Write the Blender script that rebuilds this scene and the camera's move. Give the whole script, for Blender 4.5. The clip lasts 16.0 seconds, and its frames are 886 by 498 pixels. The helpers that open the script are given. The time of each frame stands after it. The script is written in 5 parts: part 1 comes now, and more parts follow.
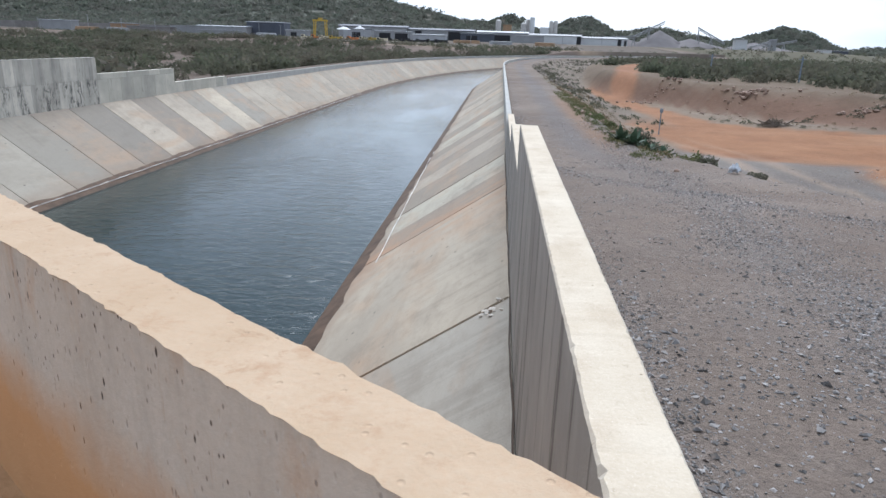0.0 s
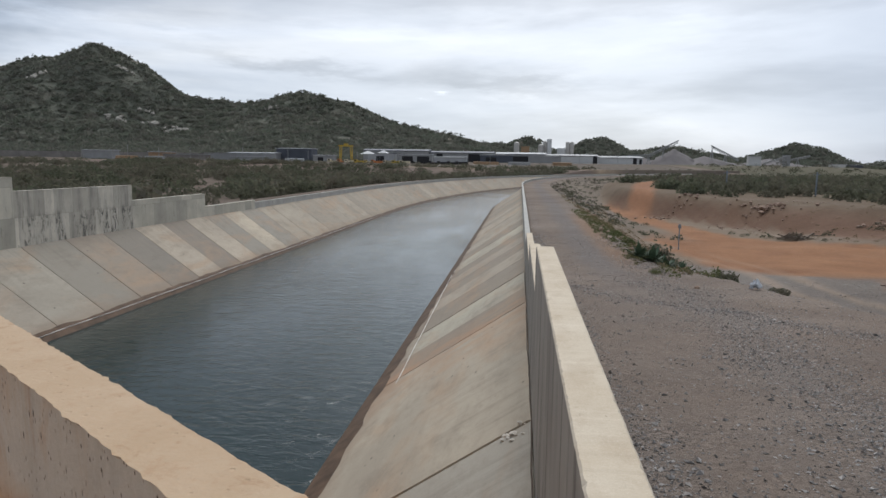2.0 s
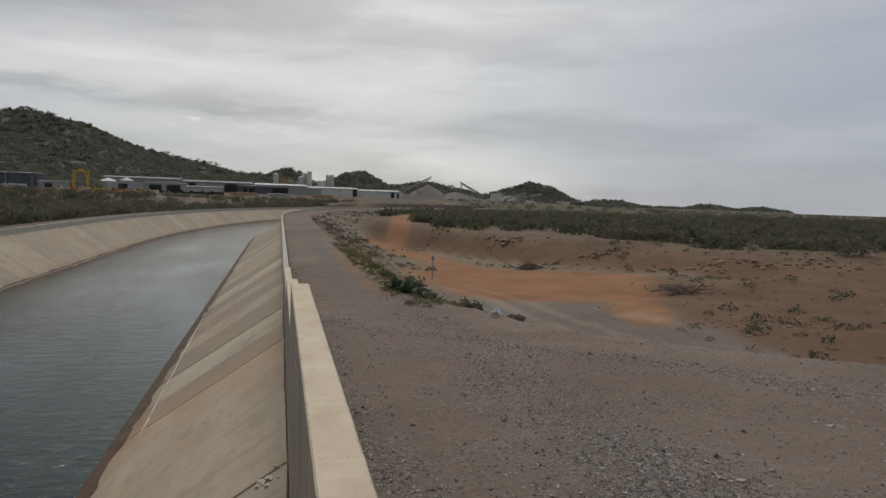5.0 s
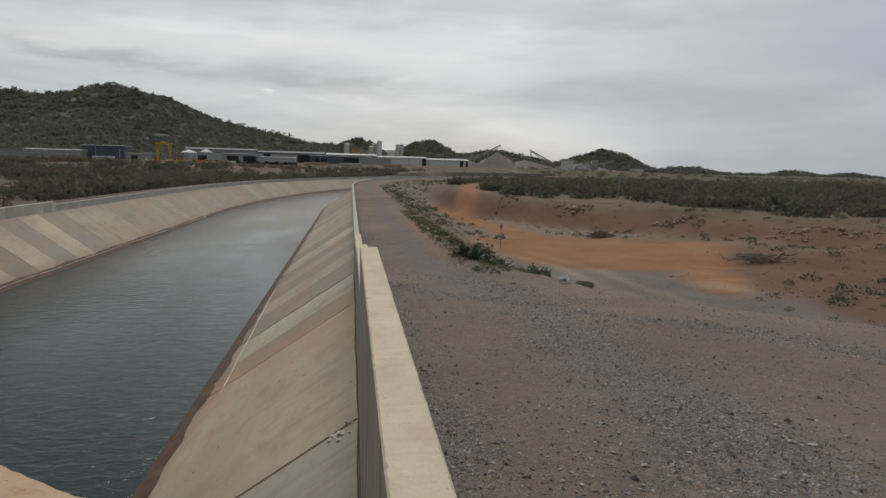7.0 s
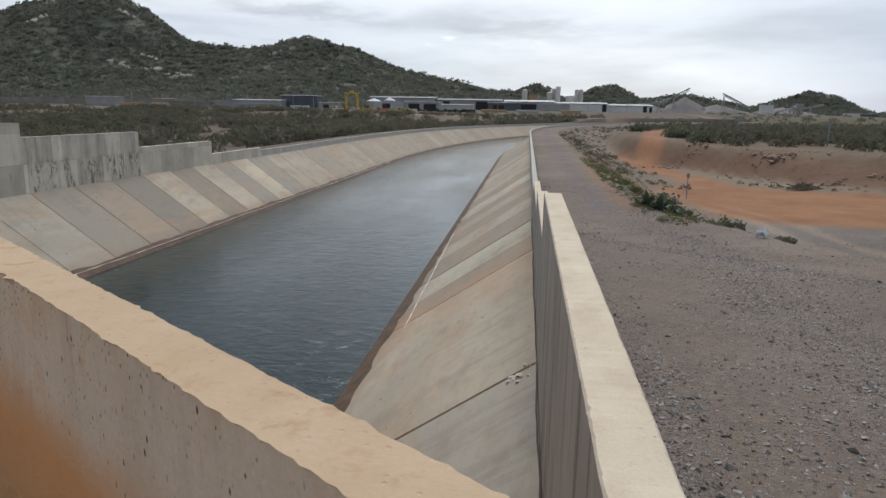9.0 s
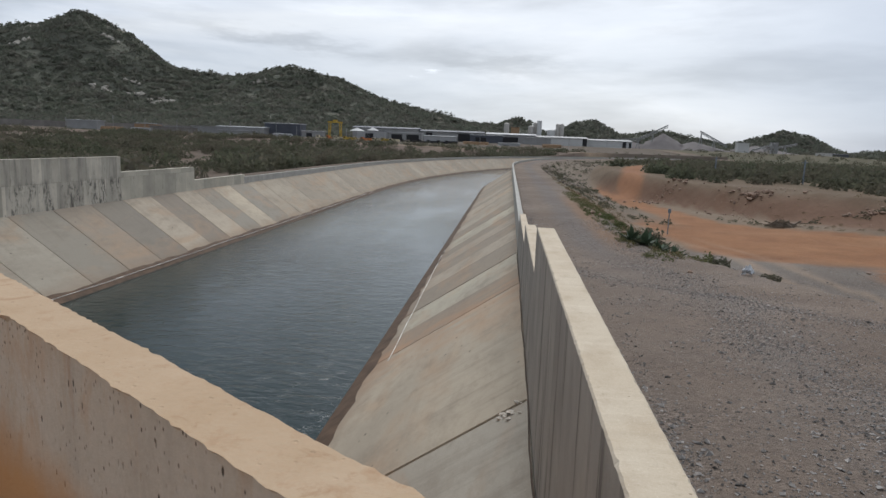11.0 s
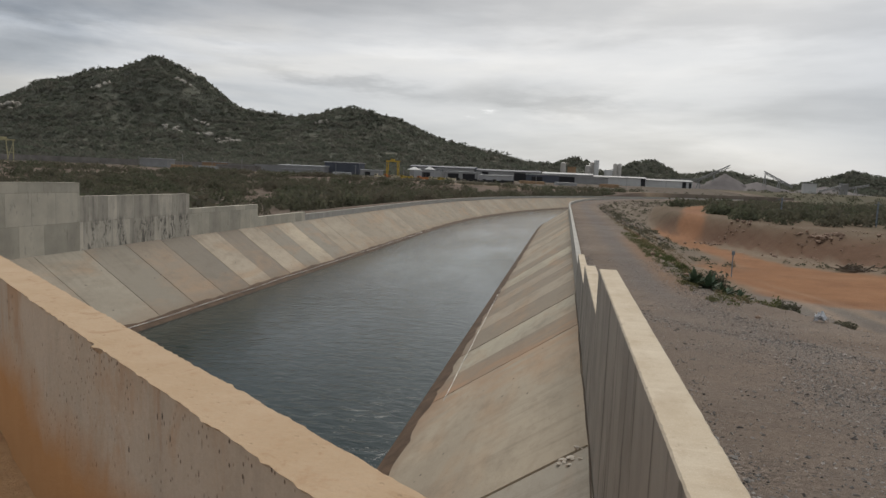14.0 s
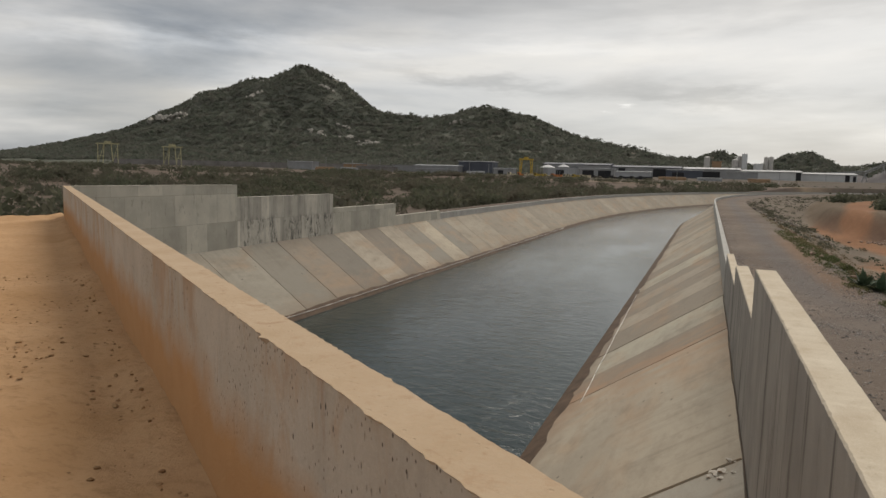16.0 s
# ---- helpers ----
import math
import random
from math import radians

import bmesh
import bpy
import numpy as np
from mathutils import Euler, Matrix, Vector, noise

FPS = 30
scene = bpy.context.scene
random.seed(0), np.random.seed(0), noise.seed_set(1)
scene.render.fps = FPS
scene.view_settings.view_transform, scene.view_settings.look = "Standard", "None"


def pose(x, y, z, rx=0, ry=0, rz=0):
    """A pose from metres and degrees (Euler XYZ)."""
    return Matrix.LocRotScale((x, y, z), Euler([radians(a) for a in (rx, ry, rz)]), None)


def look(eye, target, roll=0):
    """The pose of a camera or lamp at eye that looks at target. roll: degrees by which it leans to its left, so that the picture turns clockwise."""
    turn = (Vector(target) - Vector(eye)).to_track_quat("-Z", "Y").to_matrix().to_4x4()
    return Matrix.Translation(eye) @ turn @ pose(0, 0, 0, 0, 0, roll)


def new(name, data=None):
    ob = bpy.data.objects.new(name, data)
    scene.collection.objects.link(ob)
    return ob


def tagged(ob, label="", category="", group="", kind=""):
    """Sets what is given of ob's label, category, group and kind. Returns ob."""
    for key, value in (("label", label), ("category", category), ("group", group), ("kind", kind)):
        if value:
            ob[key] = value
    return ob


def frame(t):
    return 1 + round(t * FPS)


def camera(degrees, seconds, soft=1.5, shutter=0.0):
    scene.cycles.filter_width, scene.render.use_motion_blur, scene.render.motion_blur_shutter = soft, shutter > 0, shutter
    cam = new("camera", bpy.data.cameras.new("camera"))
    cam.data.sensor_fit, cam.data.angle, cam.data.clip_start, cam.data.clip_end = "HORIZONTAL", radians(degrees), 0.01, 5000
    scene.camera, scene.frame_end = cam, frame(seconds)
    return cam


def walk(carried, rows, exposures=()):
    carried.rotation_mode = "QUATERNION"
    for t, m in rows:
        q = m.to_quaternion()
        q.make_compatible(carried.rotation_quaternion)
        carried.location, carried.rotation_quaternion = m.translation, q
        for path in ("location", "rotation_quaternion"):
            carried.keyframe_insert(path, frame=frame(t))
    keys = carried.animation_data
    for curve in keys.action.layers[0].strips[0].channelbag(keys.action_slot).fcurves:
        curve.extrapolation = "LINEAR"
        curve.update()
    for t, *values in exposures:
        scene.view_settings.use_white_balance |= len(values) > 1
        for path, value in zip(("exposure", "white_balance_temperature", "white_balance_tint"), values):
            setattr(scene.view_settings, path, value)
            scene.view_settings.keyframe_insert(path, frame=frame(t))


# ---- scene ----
cam = camera(66.65, 16.0)
PATH = [
    (0.00, (-0.316, 0.068, 1.070), (-1.021, 9.603, -1.861), 1.88),
    (0.50, (-0.285, 0.070, 1.093), (-1.328, 9.617, -1.691), 2.70),
    (1.00, (-0.272, 0.071, 1.114), (-1.459, 9.726, -1.201), 1.68),
    (1.50, (-0.278, 0.009, 1.137), (-1.496, 9.784, -0.588), 1.36),
    (2.00, (-0.256, 0.029, 1.152), (-1.363, 9.888, -0.106), 0.78),
    (2.50, (-0.264, 0.023, 1.179), (-1.078, 9.954, 0.332), 0.96),
    (3.00, (-0.222, 0.016, 1.172), (-0.442, 9.986, 0.421), 0.47),
    (3.50, (-0.188, -0.039, 1.192), (0.072, 9.936, 0.546), 0.21),
    (4.00, (-0.171, -0.009, 1.184), (0.830, 9.923, 0.601), 0.55),
    (4.20, (-0.187, 0.004, 1.220), (1.184, 9.889, 0.575), 1.15),
    (4.62, (-0.181, -0.002, 1.229), (1.796, 9.777, 0.553), 1.71),
    (5.04, (-0.162, -0.035, 1.226), (2.225, 9.651, 0.520), 1.93),
    (5.46, (-0.138, -0.076, 1.215), (2.436, 9.558, 0.467), 1.93),
    (5.88, (-0.118, -0.108, 1.201), (2.393, 9.537, 0.382), 1.80),
    (6.30, (-0.113, -0.112, 1.190), (2.055, 9.606, 0.255), 1.68),
    (6.50, (-0.112, -0.069, 1.185), (1.802, 9.696, 0.191), 1.68),
    (7.00, (-0.136, -0.100, 1.161), (1.223, 9.736, -0.030), 1.44),
    (7.50, (-0.140, -0.087, 1.147), (0.526, 9.764, -0.441), 1.28),
    (8.00, (-0.181, -0.081, 1.139), (-0.305, 9.782, -0.505), 1.57),
    (8.50, (-0.201, -0.096, 1.135), (-0.942, 9.709, -0.687), 1.16),
    (9.00, (-0.269, -0.077, 1.119), (-1.445, 9.649, -0.883), 0.94),
    (9.20, (-0.299, 0.002, 1.093), (-1.317, 9.747, -0.903), 0.67),
    (9.62, (-0.334, 0.032, 1.087), (-1.358, 9.776, -0.914), 0.60),
    (10.04, (-0.376, 0.038, 1.098), (-1.385, 9.803, -0.809), 0.97),
    (10.46, (-0.415, 0.030, 1.116), (-1.392, 9.825, -0.643), 1.55),
    (10.88, (-0.442, 0.015, 1.135), (-1.372, 9.841, -0.470), 2.08),
    (11.30, (-0.450, 0.003, 1.144), (-1.319, 9.853, -0.346), 2.34),
    (11.50, (-0.451, -0.010, 1.141), (-1.349, 9.838, -0.351), 2.31),
    (12.00, (-0.425, -0.017, 1.154), (-1.090, 9.877, -0.137), 2.45),
    (12.50, (-0.396, 0.000, 1.156), (-0.721, 9.926, -0.015), 2.14),
    (13.00, (-0.423, 0.001, 1.158), (-0.846, 9.937, 0.103), 2.29),
    (13.50, (-0.476, 0.004, 1.154), (-1.449, 9.897, 0.075), 2.52),
    (14.00, (-0.525, -0.020, 1.157), (-2.264, 9.774, 0.134), 2.48),
    (14.50, (-0.565, -0.031, 1.158), (-2.939, 9.628, 0.128), 2.35),
    (15.00, (-0.588, -0.029, 1.151), (-3.167, 9.584, 0.179), 2.47),
    (15.50, (-0.626, -0.019, 1.144), (-3.829, 9.404, 0.172), 2.00),
    (16.00, (-0.627, 0.020, 1.138), (-4.247, 9.275, 0.023), 1.54),
]
walk(cam, [(t, look(eye, target, roll)) for t, eye, target, roll in PATH],
     exposures=[(0.0, 0.97, 5450, 10), (0.6, 1.14, 5450, 10), (1.5, 0.56, 5600, 10), (2.5, 0.1, 6300, 10), (3.5, -0.15, 6500, 10), (6.5, -0.22, 6500, 10), (7.5, 0.05, 6400, 10), (9.0, 0.33, 6000, 10), (11.5, 0.15, 6000, 10), (13.0, 0.0, 6300, 10), (16.0, 0.05, 6800, 10)])

# ---- world and sun: overcast, the sun behind cloud ahead and to the right ----
SUN_AZ, SUN_EL = 2.0, 48.0
GLOW_AZ, GLOW_EL = 15.0, 27.0
world = bpy.data.worlds.new("overcast_sky")
scene.world = world
world.use_nodes = True
wn, wl = world.node_tree.nodes, world.node_tree.links
wn.clear()


def wnode(kind, **values):
    n = wn.new(kind)
    for key, value in values.items():
        n.inputs[key].default_value = value
    return n


w_out = wn.new("ShaderNodeOutputWorld")
w_bg = wn.new("ShaderNodeBackground")
w_bg.inputs["Strength"].default_value = 0.78
sky = wn.new("ShaderNodeTexSky")
sky.sky_type = "NISHITA"
sky.sun_disc = False
sky.sun_elevation, sky.sun_rotation = radians(SUN_EL), radians(SUN_AZ)
w_dim = wn.new("ShaderNodeVectorMath")
w_dim.operation = "SCALE"
w_dim.inputs["Scale"].default_value = 0.10
wl.new(sky.outputs[0], w_dim.inputs[0])
w_co = wn.new("ShaderNodeTexCoord")
w_flat = wn.new("ShaderNodeMapping")
w_flat.inputs["Scale"].default_value = (1.0, 1.0, 5.0)
w_flat.inputs["Location"].default_value = (0.3, 0.1, 0.0)
wl.new(w_co.outputs["Generated"], w_flat.inputs["Vector"])
w_n1 = wnode("ShaderNodeTexNoise", Scale=2.1, Detail=8.0, Roughness=0.54, Distortion=0.3)
wl.new(w_flat.outputs[0], w_n1.inputs["Vector"])
w_r1 = wn.new("ShaderNodeValToRGB")
r = w_r1.color_ramp
r.elements[0].position, r.elements[0].color = 0.30, (0.40, 0.44, 0.50, 1)
r.elements[1].position, r.elements[1].color = 0.70, (1.0, 0.98, 0.94, 1)
e = r.elements.new(0.44)
e.color = (0.60, 0.63, 0.67, 1)
e = r.elements.new(0.56)
e.color = (0.80, 0.81, 0.825, 1)
wl.new(w_n1.outputs["Fac"], w_r1.inputs["Fac"])
# brighter round the hidden sun, bluer and darker away to the right
w_dot = wn.new("ShaderNodeVectorMath")
w_dot.operation = "DOT_PRODUCT"
w_nrm = wn.new("ShaderNodeVectorMath")
w_nrm.operation = "NORMALIZE"
wl.new(w_co.outputs["Generated"], w_nrm.inputs[0])
wl.new(w_nrm.outputs[0], w_dot.inputs[0])
w_dot.inputs[1].default_value = (math.sin(radians(GLOW_AZ)) * math.cos(radians(GLOW_EL)), math.cos(radians(GLOW_AZ)) * math.cos(radians(GLOW_EL)), math.sin(radians(GLOW_EL)))
w_glow = wn.new("ShaderNodeMapRange")
w_glow.inputs["From Min"].default_value, w_glow.inputs["From Max"].default_value = 0.66, 1.0
w_glow.inputs["To Min"].default_value, w_glow.inputs["To Max"].default_value = 0.0, 1.0
w_glow.interpolation_type = "SMOOTHSTEP"
wl.new(w_dot.outputs["Value"], w_glow.inputs["Value"])
w_mix = wn.new("ShaderNodeMix")
w_mix.data_type = "RGBA"
w_mix.inputs[7].default_value = (1.12, 1.10, 1.06, 1)
w_gf = wn.new("ShaderNodeMath")
w_gf.operation = "MULTIPLY"
w_gf.inputs[1].default_value = 0.62
wl.new(w_glow.outputs[0], w_gf.inputs[0])
wl.new(w_gf.outputs[0], w_mix.inputs[0])
wl.new(w_r1.outputs[0], w_mix.inputs[6])
w_side = wn.new("ShaderNodeVectorMath")
w_side.operation = "DOT_PRODUCT"
wl.new(w_nrm.outputs[0], w_side.inputs[0])
w_side.inputs[1].default_value = (0.80, 0.60, -0.10)
w_sf = wn.new("ShaderNodeMapRange")
w_sf.interpolation_type = "SMOOTHSTEP"
for key, value in (("From Min", 0.72), ("From Max", 0.98), ("To Min", 0.0), ("To Max", 0.62)):
    w_sf.inputs[key].default_value = value
wl.new(w_side.outputs["Value"], w_sf.inputs["Value"])
w_rain = wn.new("ShaderNodeMix")
w_rain.data_type = "RGBA"
w_rain.inputs[7].default_value = (0.50, 0.55, 0.65, 1)
wl.new(w_sf.outputs[0], w_rain.inputs[0])
# long grey streaks of lower cloud
w_long = wn.new("ShaderNodeMapping")
w_long.inputs["Scale"].default_value = (1.0, 1.0, 5.5)
w_long.inputs["Rotation"].default_value = (0.0, radians(6), 0.0)
w_long.inputs["Location"].default_value = (2.1, 0.7, 0.4)
wl.new(w_co.outputs["Generated"], w_long.inputs["Vector"])
w_n2 = wnode("ShaderNodeTexNoise", Scale=1.9, Detail=6.0, Roughness=0.52, Distortion=0.2)
wl.new(w_long.outputs[0], w_n2.inputs["Vector"])
w_str = wn.new("ShaderNodeMapRange")
w_str.interpolation_type = "SMOOTHSTEP"
for key, value in (("From Min", 0.38), ("From Max", 0.58), ("To Min", 0.80), ("To Max", 1.08)):
    w_str.inputs[key].default_value = value
wl.new(w_n2.outputs["Fac"], w_str.inputs["Value"])
w_mul = wn.new("ShaderNodeVectorMath")
w_mul.operation = "SCALE"
wl.new(w_mix.outputs[2], w_mul.inputs[0])
wl.new(w_str.outputs[0], w_mul.inputs["Scale"])


def wmath(op, a, b=0.0):
    n = wn.new("ShaderNodeMath")
    n.operation = op
    for k, v in enumerate((a, b)):
        if isinstance(v, (int, float)):
            n.inputs[k].default_value = v
        else:
            wl.new(v, n.inputs[k])
    return n.outputs[0]


# single banks of cloud: bearing, height, half widths (degrees), lean, how much lighter or darker
BANKS = [(-19.0, 7.6, 8.0, 0.55, -0.09, -0.24), (-1.5, 6.45, 6.5, 0.75, -0.08, -0.26), (-44.0, 9.6, 9.0, 0.7, 0.0, 0.34), (-38.0, 7.6, 7.0, 0.8, 0.05, 0.16), (-38.0, 12.0, 14.0, 1.6, 0.0, -0.20),
         (-19.0, 14.0, 12.0, 2.2, 0.03, -0.16), (-13.0, 10.4, 9.0, 0.7, -0.03, 0.12), (-8.3, 5.3, 0.4, 0.2, 0.0, 0.35), (39.0, 5.8, 2.6, 0.5, 0.0, 0.14), (-27.0, 9.8, 5.0, 0.5, 0.0, 0.12),
         (-52.0, 26.0, 34.0, 17.0, 0.0, -0.28), (17.0, 15.0, 13.0, 6.0, 0.0, 0.14)]
w_xyz = wn.new("ShaderNodeSeparateXYZ")
wl.new(w_nrm.outputs[0], w_xyz.inputs[0])
w_n3 = wnode("ShaderNodeTexNoise", Scale=9.0, Detail=6.0, Roughness=0.6)
wl.new(w_flat.outputs[0], w_n3.inputs["Vector"])
w_off = wmath("SUBTRACT", w_n3.outputs["Fac"], 0.5)
w_az = wmath("ADD", wmath("MULTIPLY", wmath("ARCTAN2", w_xyz.outputs[0], w_xyz.outputs[1]), 57.3), wmath("MULTIPLY", w_off, 9.0))
w_el = wmath("ADD", wmath("MULTIPLY", wmath("ARCSINE", w_xyz.outputs[2]), 57.3), wmath("MULTIPLY", w_off, 3.2))
w_sum = None
for b_az, b_el, b_w, b_h, b_lean, b_gain in BANKS:
    du = wmath("SUBTRACT", w_az, b_az)
    dv = wmath("SUBTRACT", wmath("SUBTRACT", w_el, b_el), wmath("MULTIPLY", du, b_lean))
    du, dv = wmath("DIVIDE", du, b_w), wmath("DIVIDE", dv, b_h)
    fall = wmath("POWER", 2.718, wmath("MULTIPLY", wmath("ADD", wmath("MULTIPLY", du, du), wmath("MULTIPLY", dv, dv)), -1.0))
    term = wmath("MULTIPLY", fall, b_gain)
    w_sum = term if w_sum is None else wmath("ADD", w_sum, term)
w_cloud = wn.new("ShaderNodeVectorMath")
w_cloud.operation = "SCALE"
wl.new(w_mul.outputs[0], w_cloud.inputs[0])
wl.new(wmath("ADD", w_sum, 1.0), w_cloud.inputs["Scale"])
wl.new(w_cloud.outputs[0], w_rain.inputs[6])
w_sky = wn.new("ShaderNodeMix")
w_sky.data_type = "RGBA"
w_sky.inputs[0].default_value = 0.88
wl.new(w_dim.outputs[0], w_sky.inputs[6])
wl.new(w_rain.outputs[2], w_sky.inputs[7])
wl.new(w_sky.outputs[2], w_bg.inputs["Color"])
wl.new(w_bg.outputs[0], w_out.inputs[0])

sun = new("sun", bpy.data.lights.new("sun", "SUN"))
sun.data.energy, sun.data.angle, sun.data.color = 1.95, radians(30), (1.0, 0.95, 0.88)
sun.matrix_world = look((0, 0, 60), (-math.sin(radians(SUN_AZ)) * math.cos(radians(SUN_EL)) * 10, -math.cos(radians(SUN_AZ)) * math.cos(radians(SUN_EL)) * 10, 60 - math.sin(radians(SUN_EL)) * 10))

# ---- materials ----


class Mat:
    """A small builder for node materials."""

    def __init__(self, name, rough=0.85, spec=0.25):
        self.m = bpy.data.materials.new(name)
        self.m.use_nodes = True
        self.n, self.l = self.m.node_tree.nodes, self.m.node_tree.links
        self.b = self.n["Principled BSDF"]
        self.b.inputs["Roughness"].default_value = rough
        self.b.inputs["Specular IOR Level"].default_value = spec
        self.co = self.n.new("ShaderNodeTexCoord")
        self.geo = self.n.new("ShaderNodeNewGeometry")

    def noise(self, scale, detail=5.0, rough=0.6, stretch=(1, 1, 1), world=True, distort=0.0):
        mp = self.n.new("ShaderNodeMapping")
        mp.inputs["Scale"].default_value = stretch
        self.l.new(self.geo.outputs["Position"] if world else self.co.outputs["Object"], mp.inputs["Vector"])
        t = self.n.new("ShaderNodeTexNoise")
        t.inputs["Scale"].default_value, t.inputs["Detail"].default_value, t.inputs["Roughness"].default_value, t.inputs["Distortion"].default_value = scale, detail, rough, distort
        self.l.new(mp.outputs[0], t.inputs["Vector"])
        return t.outputs["Fac"]

    def spots(self, scale, lo, hi, stretch=(1, 1, 1)):
        mp = self.n.new("ShaderNodeMapping")
        mp.inputs["Scale"].default_value = stretch
        self.l.new(self.geo.outputs["Position"], mp.inputs["Vector"])
        t = self.n.new("ShaderNodeTexVoronoi")
        t.inputs["Scale"].default_value = scale
        self.l.new(mp.outputs[0], t.inputs["Vector"])
        return self.span(t.outputs["Distance"], lo, hi, 1, 0)

    def span(self, v, a, b, c=0.0, d=1.0):
        t = self.n.new("ShaderNodeMapRange")
        for k, x in zip(("From Min", "From Max", "To Min", "To Max"), (a, b, c, d)):
            t.inputs[k].default_value = x
        self.l.new(v, t.inputs["Value"])
        return t.outputs[0]

    def math(self, op, a, b):
        t = self.n.new("ShaderNodeMath")
        t.operation = op
        for k, x in enumerate((a, b)):
            if isinstance(x, (int, float)):
                t.inputs[k].default_value = x
            else:
                self.l.new(x, t.inputs[k])
        return t.outputs[0]

    def mix(self, fac, a, b, blend="MIX"):
        t = self.n.new("ShaderNodeMix")
        t.data_type, t.blend_type = "RGBA", blend
        for k, x in ((0, fac), (6, a), (7, b)):
            if isinstance(x, (int, float)):
                t.inputs[k].default_value = x
            elif isinstance(x, tuple):
                t.inputs[k].default_value = (*x, 1)
            else:
                self.l.new(x, t.inputs[k])
        return t.outputs[2]

    def axis(self, k):
        t = self.n.new("ShaderNodeSeparateXYZ")
        self.l.new(self.geo.outputs["Position"], t.inputs[0])
        return t.outputs[k]

    def up(self):
        t = self.n.new("ShaderNodeSeparateXYZ")
        self.l.new(self.geo.outputs["True Normal"], t.inputs[0])
        return t.outputs[2]

    def random(self):
        return self.n.new("ShaderNodeObjectInfo").outputs["Random"]

    def island(self):
        return self.geo.outputs["Random Per Island"]

    def attr(self, name):
        t = self.n.new("ShaderNodeAttribute")
        t.attribute_name = name
        return t.outputs["Color"]

    def done(self, colour, height=None, strength=0.4, dist=0.02, rough=None):
        if isinstance(colour, tuple):
            self.b.inputs["Base Color"].default_value = (*colour, 1)
        else:
            self.l.new(colour, self.b.inputs["Base Color"])
        if rough is not None:
            self.l.new(rough, self.b.inputs["Roughness"])
        if height is not None:
            t = self.n.new("ShaderNodeBump")
            t.inputs["Strength"].default_value, t.inputs["Distance"].default_value = strength, dist
            self.l.new(height, t.inputs["Height"])
            self.l.new(t.outputs[0], self.b.inputs["Normal"])
        return self.m


def plain(name, colour, rough=0.7, vary=0.25, scale=3.0, metal=0.0):
    k = Mat(name, rough)
    k.b.inputs["Metallic"].default_value = metal
    dark = tuple(c * (1 - vary) for c in colour)
    light = tuple(min(1, c * (1 + vary)) for c in colour)
    f = k.span(k.noise(scale, 6), 0.3, 0.7)
    return k.done(k.mix(f, dark, light), k.noise(scale * 12), 0.2, 0.01)


def concrete_panel():
    k = Mat("lining_concrete", 0.9, 0.2)
    info = k.n.new("ShaderNodeObjectInfo")
    c = k.mix(k.span(info.outputs["Random"], 0, 1, 0, 0.2), info.outputs["Color"], (0.25, 0.215, 0.17))
    c = k.mix(k.span(k.noise(0.5, 7, 0.6, (1.2, 0.4, 1.2)), 0.42, 0.66, 0, 0.45), c, (0.25, 0.22, 0.175))
    c = k.mix(k.span(k.noise(0.6, 7, 0.62, (1.1, 0.4, 1.1), distort=0.5), 0.50, 0.68, 0, 0.5), c, (0.38, 0.255, 0.16))
    c = k.mix(k.span(k.noise(1.5, 8, 0.66, (1.0, 0.42, 1.0)), 0.50, 0.70, 0, 0.45), c, (0.185, 0.155, 0.12))
    c = k.mix(k.span(k.noise(5.5, 8, 0.72, (1.0, 0.5, 1.0)), 0.50, 0.70, 0, 0.3), c, (0.21, 0.18, 0.145))
    # sandy grit and small scabs
    c = k.mix(k.span(k.noise(46, 5, 0.75), 0.52, 0.74, 0, 0.45), c, (0.17, 0.145, 0.115))
    c = k.mix(k.span(k.noise(19, 6, 0.7), 0.60, 0.72, 0, 0.5), c, (0.48, 0.43, 0.35))
    c = k.mix(k.math("MULTIPLY", k.spots(3.2, 0.05, 0.12, (1, 0.6, 1)), k.span(k.noise(0.8, 3), 0.5, 0.58)), c, (0.12, 0.10, 0.08))
    # water stains that ran from the top edge
    run = k.math("MULTIPLY", k.span(k.noise(1.7, 6, 0.7, (0.12, 1.6, 0.12)), 0.52, 0.66), k.span(k.axis(2), -4.3, -2.5))
    c = k.mix(k.math("MULTIPLY", run, 0.28), c, (0.13, 0.112, 0.092))
    # rust that weeps from the joint beyond the broken corner
    bleed = k.math("MULTIPLY", k.span(k.axis(1), 13.9, 17.0), k.span(k.axis(1), 17.4, 19.2, 1, 0))
    bleed = k.math("MULTIPLY", bleed, k.math("MULTIPLY", k.span(k.noise(0.9, 6, 0.6, (0.7, 1.8, 0.7)), 0.36, 0.62), k.span(k.axis(0), -8.0, -6.0)))
    c = k.mix(k.math("MULTIPLY", bleed, 0.6), c, (0.40, 0.235, 0.135))
    # silt left where the water stood higher
    silt = k.math("ADD", k.axis(2), k.math("MULTIPLY", k.noise(0.9, 7, 0.65), 0.9))
    c = k.mix(k.span(silt, -4.35, -4.05, 0.4, 0), c, (0.23, 0.165, 0.115))
    return k.done(c, k.noise(28, 6), 0.25, 0.012)


